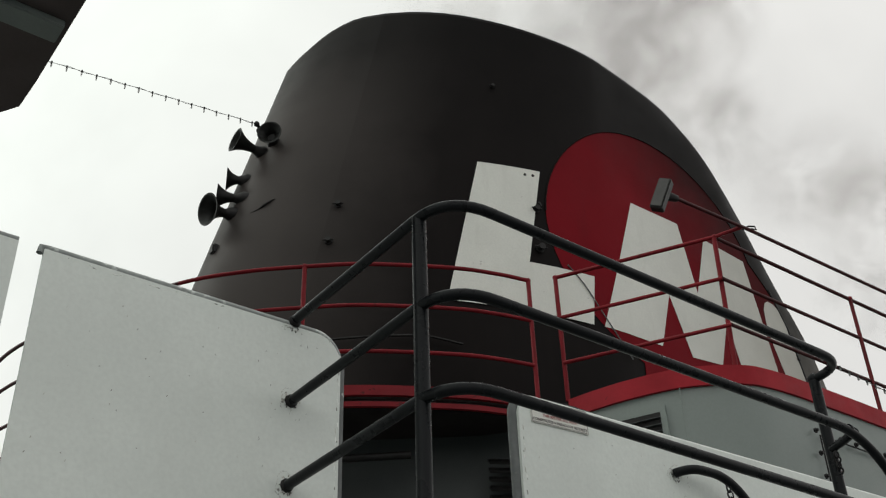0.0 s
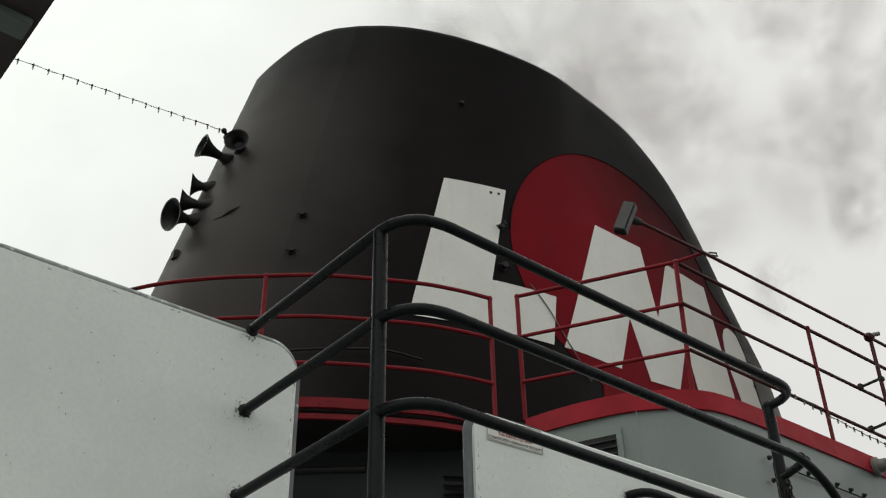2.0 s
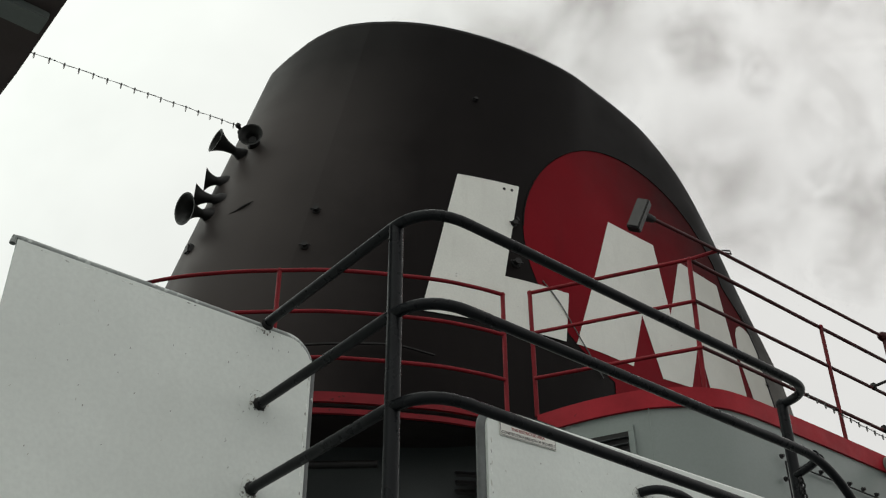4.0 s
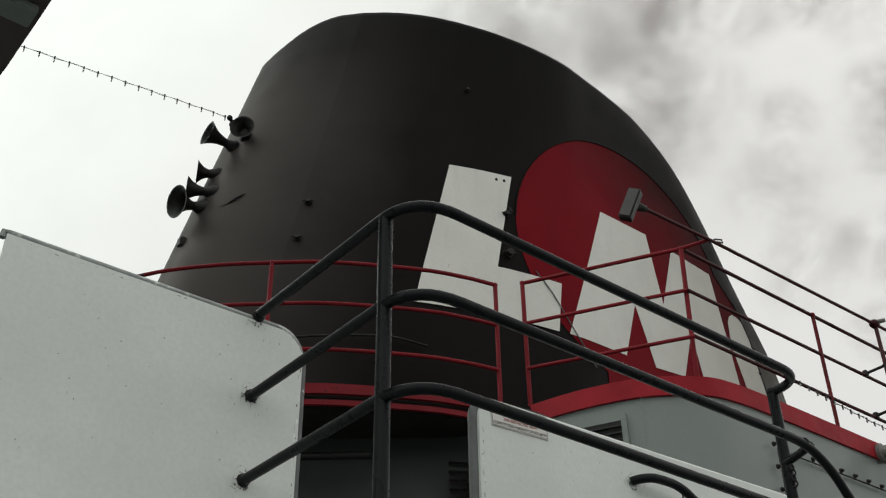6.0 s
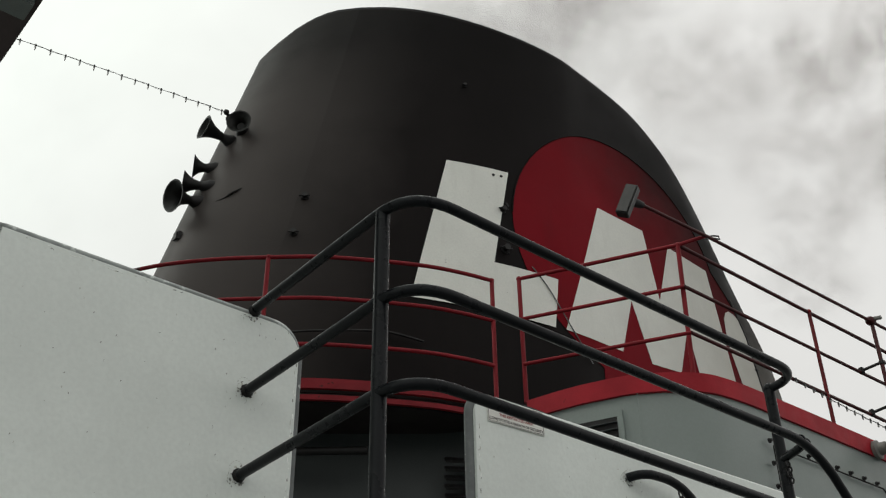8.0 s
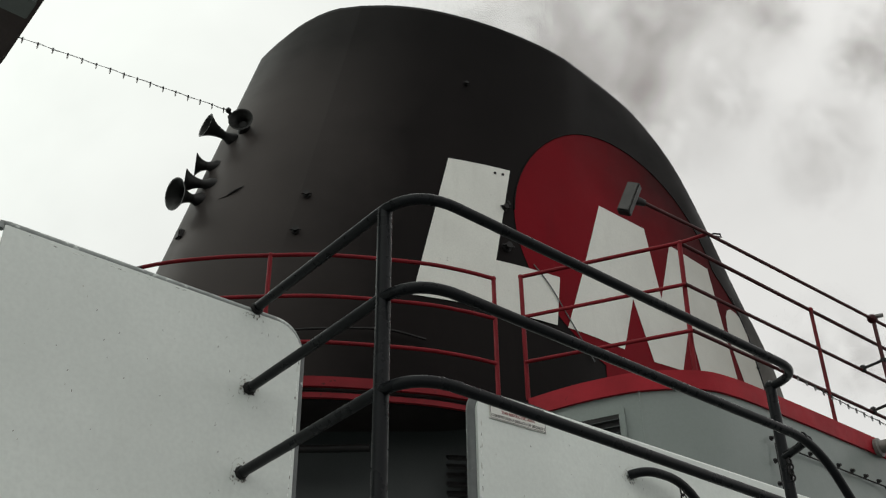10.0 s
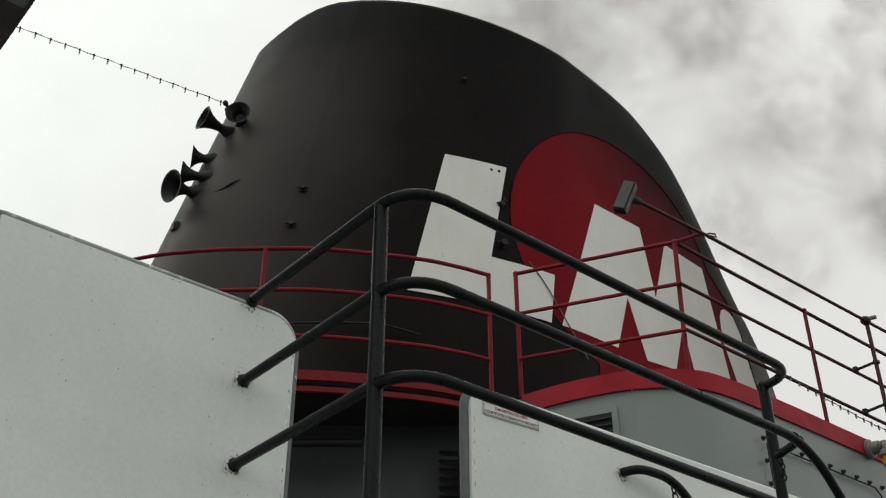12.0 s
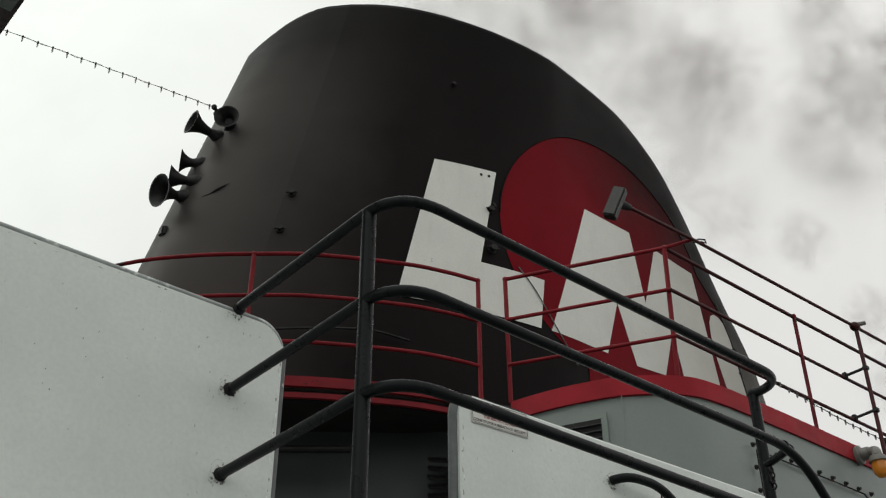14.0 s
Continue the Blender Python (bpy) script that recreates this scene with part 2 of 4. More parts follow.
def joined(bm, other):
    if bm is None:
        return other
    me = bpy.data.meshes.new("joint")
    other.to_mesh(me), other.free()
    bm.from_mesh(me)
    bpy.data.meshes.remove(me)
    return bm


def fillet(pts, r, n=7):
    """Round the inner corners of a polyline."""
    pts = [Vector(p) for p in pts]
    out = [pts[0]]
    for a, b, c in zip(pts, pts[1:], pts[2:]):
        u, v = (a - b), (c - b)
        k = min(r, u.length * 0.49 if a != pts[0] else u.length * 0.95, v.length * 0.49 if c != pts[-1] else v.length * 0.95)
        p, q = b + u.normalized() * k, b + v.normalized() * k
        for i in range(n + 1):
            s = i / n
            out.append(p.lerp(b, s).lerp(b.lerp(q, s), s))
    out.append(pts[-1])
    return out


def spline(pts, n=6):
    """Catmull-Rom through the points."""
    P = [Vector(p) for p in pts]
    P = [P[0] * 2 - P[1]] + P + [P[-1] * 2 - P[-2]]
    out = []
    for a, b, c, d in zip(P, P[1:], P[2:], P[3:]):
        for i in range(n):
            t = i / n
            out.append(0.5 * (2 * b + (c - a) * t + (2 * a - 5 * b + 4 * c - d) * t * t + (3 * b - a - 3 * c + d) * t ** 3))
    out.append(P[-2])
    return out


def tube(pts, r, seg=12, bm=None, radii=None):
    bm = bm or bmesh.new()
    pts = [Vector(p) for p in pts]
    keep = [pts[0]]
    for p in pts[1:]:
        if (p - keep[-1]).length > 1e-5:
            keep.append(p)
    pts = keep
    up = None
    rings = []
    for i, p in enumerate(pts):
        d = (pts[min(i + 1, len(pts) - 1)] - pts[max(i - 1, 0)]).normalized()
        if up is None:
            up = d.orthogonal().normalized()
        up = (up - d * up.dot(d)).normalized()
        side = d.cross(up)
        rr = radii[i] if radii else r
        rings.append([bm.verts.new(p + rr * (math.cos(a) * up + math.sin(a) * side)) for a in (2 * math.pi * k / seg for k in range(seg))])
    for A, B in zip(rings, rings[1:]):
        for k in range(seg):
            bm.faces.new((A[k], A[(k + 1) % seg], B[(k + 1) % seg], B[k]))
    bm.faces.new(rings[0][::-1]), bm.faces.new(rings[-1])
    return bm


def ball(at, r, bm=None, squash=(1, 1, 1), seg=10):
    b2 = bmesh.new()
    bmesh.ops.create_uvsphere(b2, u_segments=seg, v_segments=max(5, seg // 2), radius=r)
    bmesh.ops.scale(b2, verts=b2.verts, vec=squash)
    bmesh.ops.translate(b2, verts=b2.verts, vec=at)
    return joined(bm, b2)


def lathe(profile, axis, at, seg=24, bm=None):
    """profile: (distance along the axis, radius)."""
    bm = bm or bmesh.new()
    d = Vector(axis).normalized()
    u = d.orthogonal().normalized()
    v = d.cross(u)
    rings = [[bm.verts.new(Vector(at) + d * s + r * (math.cos(a) * u + math.sin(a) * v)) for a in (2 * math.pi * k / seg for k in range(seg))] for s, r in profile]
    for A, B in zip(rings, rings[1:]):
        for k in range(seg):
            bm.faces.new((A[k], A[(k + 1) % seg], B[(k + 1) % seg], B[k]))
    bm.faces.new(rings[0][::-1]), bm.faces.new(rings[-1])
    return bm


def ribbon(path, z0, z1, thick, bm=None):
    """An upright wall that follows a plan path, with thickness to the path's left."""
    bm = bm or bmesh.new()
    P = [Vector((p[0], p[1], 0)) for p in path]
    rows = []
    for i, p in enumerate(P):
        d = (P[min(i + 1, len(P) - 1)] - P[max(i - 1, 0)]).normalized()
        n = Vector((-d.y, d.x, 0)) * thick
        rows.append([bm.verts.new((q.x, q.y, z)) for q, z in ((p, z0), (p, z1), (p + n, z1), (p + n, z0))])
    for A, B in zip(rows, rows[1:]):
        for k in range(4):
            bm.faces.new((A[k], A[(k + 1) % 4], B[(k + 1) % 4], B[k]))
    bm.faces.new(rows[0]), bm.faces.new(rows[-1][::-1])
    return bm


def slab(outline, z0, z1):
    """A flat plate with the given plan outline."""
    bm = bmesh.new()
    lo = [bm.verts.new((p[0], p[1], z0)) for p in outline]
    hi = [bm.verts.new((p[0], p[1], z1)) for p in outline]
    bm.faces.new(lo[::-1]), bm.faces.new(hi)
    n = len(lo)
    for k in range(n):
        bm.faces.new((lo[k], lo[(k + 1) % n], hi[(k + 1) % n], hi[k]))
    return bm


# ---------------------------------------------------------------- setting
def setting():
    solo("sea", slab([(-2500, -2500), (2500, -2500), (2500, 2500), (-2500, 2500)], -8.2, -8), WATER, (0, 0, -8), "grey lake water around the ship", "water", kind="structure", smooth=False)
    solo("lower_deck", box((-9, -4, -0.12), (16, 3.5, 0)), DECK, (0, 0, 0), "grey painted steel lower deck", "deck", kind="structure", smooth=False)
    solo("lower_wall", box((-9, 3.54, 0), (16, 3.62, 2.48)), WHITE, (0, 3.58, 0), "white painted steel deckhouse side under the bulwark", "wall", kind="structure", smooth=False)
    solo("upper_deck", box((-9, 3.46, 2.48), (16, 13, 2.6)), DECK, (0, 8, 2.48), "grey painted steel upper deck", "deck", kind="structure", smooth=False)
    solo("stair_landing", box((1.84, 2.36, 2.54), (4.3, 3.455, 2.6), 0.008), DECK, (3, 2.9, 2.54), "grey steel stair landing beside the bulwark gap", "landing", kind="structure", smooth=False)


def bulwark_panel(x0, x1, top, round0, round1, label, top1=None, thick=0.065):
    """A steel plate standing on the deck edge with a bar round its free edge."""
    t = thing("bulwark", ((x0 + x1) / 2, 3.55, 2.6), label, "bulwark", kind="structure")
    edge = [(x0, 2.601), (x0, top), (x1, top1 or top), (x1, 2.601)]
    pts = [Vector((x, 0, z)) for x, z in edge]
    prof = [pts[0]]
    for i, r in ((1, round0), (2, round1)):
        a, b, c = pts[i - 1], pts[i], pts[i + 1]
        if r > 0:
            u, v = (a - b).normalized() * r, (c - b).normalized() * r
            cen = b + u + v
            for k in range(9):
                w = k / 8 * math.pi / 2
                prof.append(cen - v * math.cos(w) - u * math.sin(w))
        else:
            prof.append(b)
    prof.append(pts[3])
    bm = bmesh.new()
    near = [bm.verts.new((p.x, 3.52, p.z)) for p in prof]
    far = [bm.verts.new((p.x, 3.52 + thick, p.z)) for p in prof]
    bm.faces.new(near), bm.faces.new(far[::-1])
    n = len(prof)
    for k in range(n):
        bm.faces.new((near[k], near[(k + 1) % n], far[(k + 1) % n], far[k]))
    part("plate", bm, WHITE, t)
    return t, prof


def scuffs(t, x0, x1, z0, z1, count, pads, seed, limit, top=(), edge=()):
    """Small dark nicks in the paint, and broken paint round the welded pipe ends."""
    rng = random.Random(seed)
    dark, pale, black, white = bmesh.new(), bmesh.new(), bmesh.new(), bmesh.new()

    def flake(bm, x, z, w, h, a, y):
        if z + max(w, h) > limit:
            return
        n = rng.randint(5, 7)
        pts = []
        for k in range(n):
            b = 2 * math.pi * k / n
            q = rng.uniform(0.55, 1.0)
            u, v = w * q * math.cos(b), h * q * math.sin(b)
            pts.append((x + u * math.cos(a) - v * math.sin(a), z + u * math.sin(a) + v * math.cos(a)))
        lo = [bm.verts.new((px, 3.5205, pz)) for px, pz in pts]
        hi = [bm.verts.new((px, y, pz)) for px, pz in pts]
        bm.faces.new(hi), bm.faces.new(lo[::-1])
        for k in range(n):
            bm.faces.new((lo[k], lo[(k + 1) % n], hi[(k + 1) % n], hi[k]))
    for _ in range(count):
        x, z = rng.uniform(x0, x1), rng.uniform(z0, z1)
        flake(dark if rng.random() < 0.6 else pale, x, z, rng.uniform(0.001, 0.003), rng.uniform(0.002, 0.008), rng.uniform(-0.7, 0.3), 3.5192)
    for px, pz in pads:
        for k in range(16):
            a, d = rng.uniform(0, 2 * math.pi), rng.uniform(0.022, 0.042)
            flake(dark if rng.random() < 0.55 else pale, px + d * math.cos(a), pz + d * math.sin(a), rng.uniform(0.003, 0.008), rng.uniform(0.003, 0.009), a, 3.5188 + 0.0003 * rng.random())
        # a rusty weld under the pipe end and a loose rim of lifted paint round it
        for k in range(7):
            a, d = rng.uniform(2.6, 5.6), rng.uniform(0.018, 0.036)
            flake(black, px + d * math.cos(a), pz + d * math.sin(a), rng.uniform(0.004, 0.009), rng.uniform(0.002, 0.005), a, 3.5182 + 0.0003 * rng.random())
        for k in range(13):
            a = 1.2 + 2.6 * k / 12
            d = 0.05 + 0.008 * math.sin(3 * a + px) + rng.uniform(-0.002, 0.002)
            flake(pale if k % 3 else dark, px + d * math.cos(a), pz + d * math.sin(a), 0.0012, rng.uniform(0.004, 0.008), a, 3.5190)
        for k in range(10):
            flake(dark, px + rng.gauss(0, 0.07), pz + rng.gauss(-0.05, 0.06), rng.uniform(0.0008, 0.002), rng.uniform(0.002, 0.007), rng.uniform(-0.7, 0.3), 3.5191)
    for xa, xb, z in top:
        # cracked paint along the seam under the top bar
        x = xa
        while x < xb:
            w = rng.choice((rng.uniform(0.003, 0.012), rng.uniform(0.01, 0.05)))
            which = rng.choice((dark, dark, black, white, white, pale, None, None, None))
            if which:
                flake(which, x, z + rng.uniform(-0.007, 0.005), w * 0.7, rng.uniform(0.0007, 0.0026), rng.uniform(-0.12, 0.12), 3.5186 + 0.0005 * rng.random())
            x += w
    for x, za, zb in edge:
        # thick white paint lumps along the upright edge
        z = za
        while z < zb:
            h = rng.uniform(0.008, 0.035)
            which = rng.choice((white, white, pale, dark, None))
            if which:
                flake(which, x + rng.uniform(-0.008, 0.004), z, rng.uniform(0.0012, 0.004), h * 0.55, rng.uniform(-0.12, 0.12), 3.5186 + 0.0005 * rng.random())
            z += h
    part("chipped_paint", black, CHIPBLACK, t, "black rusty nicks at the welds")
    part("chipped_paint", white, CHIPWHITE, t, "thick white paint ridge")
    part("chipped_paint", dark, CHIPDARK, t, "dark nicks in the paint")
    part("chipped_paint", pale, CHIPPALE, t, "pale broken paint")


def bulwarks():
    t, prof = bulwark_panel(0.857, 2.132, 3.878, 0, 0.12, "white painted steel bulwark plate with a worn grey edge bar", thick=0.014)
    bar = [Vector((0.845, 3.534, 3.862)), Vector((0.848, 3.534, 3.889))] + [Vector((p.x, 3.534, p.z + 0.012)) for p in prof[1:-1]]
    bar[2].x = 0.872
    part("cap_bar", tube(bar, 0.0125, 10), CAP, t, "chipped grey half-round bar")
    scuffs(t, 0.9, 2.08, 2.9, 3.8, 46, [(1.905, 3.885), (1.905, 3.535), (1.905, 3.182)], 3, 3.877, [(0.9, 1.98, 3.865)], [(2.121, 2.65, 3.72)])
    right = [Vector((2.140, 3.545, z)) for z in (3.76, 3.3, 2.61)]
    part("edge_bar", tube(right, 0.022, 10), EDGE, t, "chipped grey half-round bar")
    t, prof = bulwark_panel(3.103, 8.5, 3.888, 0.10, 0, "white painted steel bulwark plate with a security notice", 4.015)
    part("cap_bar", tube([Vector((p.x, 3.55, p.z + 0.012)) for p in prof[9:-1]], 0.014, 10), WHITECAP, t)
    part("top_lip", tube([(3.3, 3.578, 3.928), (8.5, 3.578, 4.050)], 0.010, 6), DARKIRON, t, "dark weathered lip")
    part("lip_end", tube([(3.27, 3.566, 3.918), (3.5, 3.566, 3.924), (3.86, 3.568, 3.93)], 0.017, 8, None, [0.012, 0.018, 0.008]), PIPE, t, "black paint over the worn lip")
    scuffs(t, 3.2, 4.6, 3.2, 3.84, 26, [(4.132, 3.703)], 8, 3.88, (), [(3.124, 2.9, 3.74)])
    left = [Vector((p.x - 0.004, 3.56, p.z + 0.004)) for p in prof[:10]]
    part("edge_bar", tube(left, 0.026, 10), EDGE, t, "dark grey half-round bar")
    t, prof = bulwark_panel(-7.0, 0.763, 3.878, 0, 0, "white painted steel bulwark plate beyond a narrow gap", thick=0.014)
    part("cap_bar", tube([(-7, 3.534, 3.888), (0.763, 3.534, 3.888)], 0.0125, 10), CAP, t, "chipped grey half-round bar")


# plan of the house roof edge: front arc, round corner, straight side
ARC = [(2.05, 9.6), (2.12, 8.9), (2.42, 8.0), (2.83, 7.18), (3.18, 6.74), (3.55, 6.40), (3.92, 6.11), (4.52, 5.78), (4.87, 5.655), (5.14, 5.595)]
CORNER = [(5.335, 5.47), (5.40, 5.22), (5.50, 4.95), (5.68, 4.63), (5.98, 4.37), (6.28, 4.285), (6.9, 4.265), (8.3, 4.26), (14.5, 4.26)]
DECKZ = 5.235


def plan(points, n=6):
    return [(p.x, p.y) for p in spline([(x, y, 0) for x, y in points], n)]


def house():
    t = thing("deckhouse", (9, 8, 2.6), "grey painted deckhouse with a red roof edge under the funnel", "deckhouse", kind="structure")
    arc, corner = plan(ARC), plan(CORNER)
    inner = [(3.0, 9.6), (3.08, 9.0), (3.3, 8.3), (3.66, 7.6), (4.12, 7.0), (4.66, 6.55), (5.08, 6.22), (5.30, 5.92), (5.40, 5.62), (5.41, 5.47)]
    part("roof", slab([(x + 0.05, y + 0.06) for x, y in arc] + [(x + 0.04, y + 0.04) for x, y in corner] + [(14.5, 12.6), (2.1, 12.6)], 5.165, DECKZ - 0.004), SOFFIT, t, "roof plate, underside shade put into its colour", smooth=False)
    part("side_wall", ribbon([(x + 0.02, y + 0.02) for x, y in corner], 2.602, 5.085, 0.05), GREY, t)
    part("recessed_wall", ribbon(plan(inner), 2.602, 5.163, 0.05), SHADEGREY, t, "grey wall, platform shade put into its colour")
    part("roof_edge", ribbon(corner, 5.085, DECKZ, 0.045), RED, t, "red painted coaming")
    part("upper_flange", ribbon(arc, 5.165, DECKZ + 0.01, 0.03), RAILRED, t, "red platform edge")
    part("lower_flange", ribbon([(x + 0.012, y + 0.012) for x, y in arc], 5.082, 5.122, 0.03), RAILRED, t, "red platform edge")
    part("channel_web", ribbon([(x + 0.055, y + 0.055) for x, y in arc], 5.088, 5.16, 0.02), DARKIRON, t, "dark channel web")
    # louvred vent in the round corner
    a, b = Vector((5.455, 5.085, 0)), Vector((5.575, 4.83, 0))
    d = (b - a).normalized()
    n = Vector((d.y, -d.x, 0))
    if n.y > 0:
        n = -n
    yaw = math.atan2(d.y, d.x)
    turn = Matrix.Rotation(yaw, 4, "Z")
    mid = (a + b) / 2

    def slat(u, z, w, h, dep, out, bm=None):
        c = mid + d * u + n * out + Vector((0, 0, z))
        return box(c - Vector((w / 2, dep / 2, h / 2)), c + Vector((w / 2, dep / 2, h / 2)), 0.002, bm, turn)

    part("vent_frame", slat(0, 4.955, 0.42, 0.05, 0.02, 0.0), GREY, t)
    for u in (-0.19, 0.19):
        part("vent_frame", slat(u, 4.715, 0.045, 0.43, 0.022, 0.0), GREY, t)
    part("vent_backing", slat(0, 4.715, 0.36, 0.45, 0.006, 0.006), DARKIRON, t, "dark vent opening")
    for k in range(8):
        part("vent_slat", slat(0, 4.885 - 0.052 * k, 0.34, 0.007, 0.03, 0.018), SHADEGREY, t)
    # louvre of the recessed wall
    for k in range(8):
        z = 4.86 - 0.072 * k
        part("louvre", box((4.97, 5.92, z - 0.010), (5.29, 6.0, z + 0.010), 0.003, None, Matrix.Rotation(radians(-28), 4, "Z") @ Matrix.Rotation(radians(40), 4, "X")), DARKIRON, t)
    part("pipe", tube([(3.6, 6.93, 4.86), (4.1, 6.52, 4.86), (4.42, 6.25, 4.86)], 0.03, 10), DARKIRON, t, "dark pipe under the platform")
    part("weld_seam", tube([(5.655, 4.655, 4.1), (5.655, 4.655, 5.08)], 0.0035, 6), GREY, t)
    # bolted cover plate
    part("plate_seam", tube([(6.64, 4.257, 4.1), (6.64, 4.257, 4.798), (8.05, 4.25, 4.798), (8.12, 4.25, 4.745), (8.12, 4.25, 4.1)], 0.007, 6), DARKIRON, t)
    bolt = lathe([(0, 0.02), (0.01, 0.02), (0.012, 0.013), (0.028, 0.012)], (0, -1, 0), (0, 0, 0), 8)
    me = bpy.data.meshes.new("bolt")
    bolt.to_mesh(me), bolt.free()
    me.materials.append(DARKIRON)
    for x, z in [(6.60, 4.828 - 0.175 * k) for k in range(4)] + [(6.893 + 0.182 * k, 4.826) for k in range(8)] + [(8.16, 4.72), (8.16, 4.54)]:
        ob = new("bolt", me)
        ob.parent = t
        ob.location = Vector((x, 4.262, z)) - ORIGIN[t]


# ---------------------------------------------------------------- funnel
XC, YC, POWER = 6.86, 8.1, 1.62
KNUCKLE = 0.585
KNUCKLES = (40 + 19, 40 + 29 + 10)
RIM = [(4.15, 10.01), (4.20, 10.095), (4.28, 10.205), (4.39, 10.335), (4.57, 10.44), (4.80, 10.435), (5.23, 10.37), (5.77, 10.25), (6.2, 10.162), (6.62, 10.092), (7.0, 10.043), (7.43, 9.985), (7.82, 9.90), (8.06, 9.795), (8.305, 9.64), (8.506, 9.475),
       (8.70, 9.25), (8.98, 8.82), (9.32, 8.20), (9.50, 7.88), (9.69, 7.56), (9.83, 7.30), (9.92, 7.05), (10.02, 6.70), (10.2, 6.1), (10.45, 5.2)]
RIM_CURVE = spline([(x, 0, z) for x, z in RIM], 8)


def rim_z(x):
    return float(np.interp(x, [p.x for p in RIM_CURVE], [p.z for p in RIM_CURVE]))


def half_length(z):
    return 3.637 - 0.265 * (z - 6.5)


def half_width(z):
    return 1.967 + 0.009 * (z - 6.5)


def skin(x, z, out=0.0):
    """The near face of the funnel at x and z, moved out by so much."""
    def face(x, z):
        u = max(0.0, min(1.0, (XC - x) / half_length(z)))
        return Vector((x, YC - half_width(z) * max(0.0, 1 - u ** POWER) ** (1 / POWER), z))
    p = face(x, z)
    if out:
        e = 0.02
        n = (face(x + e, z) - face(x - e, z)).cross(face(x, z + e) - face(x, z - e)).normalized()
        if n.y > 0:
            n = -n
        p = p + n * out
    return p


def decal(outline, out, step=0.13):
    """A patch of paint on the near face: a fine triangle mesh inside an outline of (x, z)."""
    edge = []
    for (x0, z0), (x1, z1) in zip(outline, outline[1:] + outline[:1]):
        n = max(1, int(math.hypot(x1 - x0, z1 - z0) / step))
        edge += [(x0 + (x1 - x0) * k / n, z0 + (z1 - z0) * k / n) for k in range(n)]
    xs, zs = [p[0] for p in edge], [p[1] for p in edge]
    n = len(edge)

    def inside(x, z):
        hit = False
        for (ax, az), (bx, bz) in zip(edge, edge[1:] + edge[:1]):
            if (az > z) != (bz > z) and x < (bx - ax) * (z - az) / (bz - az) + ax:
                hit = not hit
        return hit
    grid = [(x, z) for x in np.arange(min(xs), max(xs), step) for z in np.arange(min(zs), max(zs), step) if inside(x, z)]
    grid = [g for g in grid if min((g[0] - e[0]) ** 2 + (g[1] - e[1]) ** 2 for e in edge) > (step * 0.4) ** 2]
    vs = [Vector(p) for p in edge + grid]
    v, _, f, *_ = delaunay_2d_cdt(vs, [(k, (k + 1) % n) for k in range(n)], [], 1, 1e-5)
    bm = bmesh.new()
    bv = [bm.verts.new(skin(p.x, p.y, out)) for p in v]
    for tri in f:
        bm.faces.new([bv[k] for k in tri])
    return bm


def fitting(t, x, z, size=1.0):
    """A bolted lug on the funnel skin."""
    p, q = skin(x, z, 0.0), skin(x, z, 0.1)
    n = (q - p).normalized()
    bm = lathe([(-0.01, 0.06 * size), (0.012, 0.06 * size), (0.014, 0.035 * size), (0.06 * size, 0.03 * size), (0.062 * size, 0.045 * size), (0.085 * size, 0.045 * size)], n, p, 10)
    side = n.cross(Vector((0, 0, 1))).normalized()
    c = p + n * 0.045 * size
    tube([c - side * 0.085 * size, c + side * 0.085 * size], 0.014 * size, 6, bm)
    part("lug", bm, DARKIRON, t, "bolted dark lug")


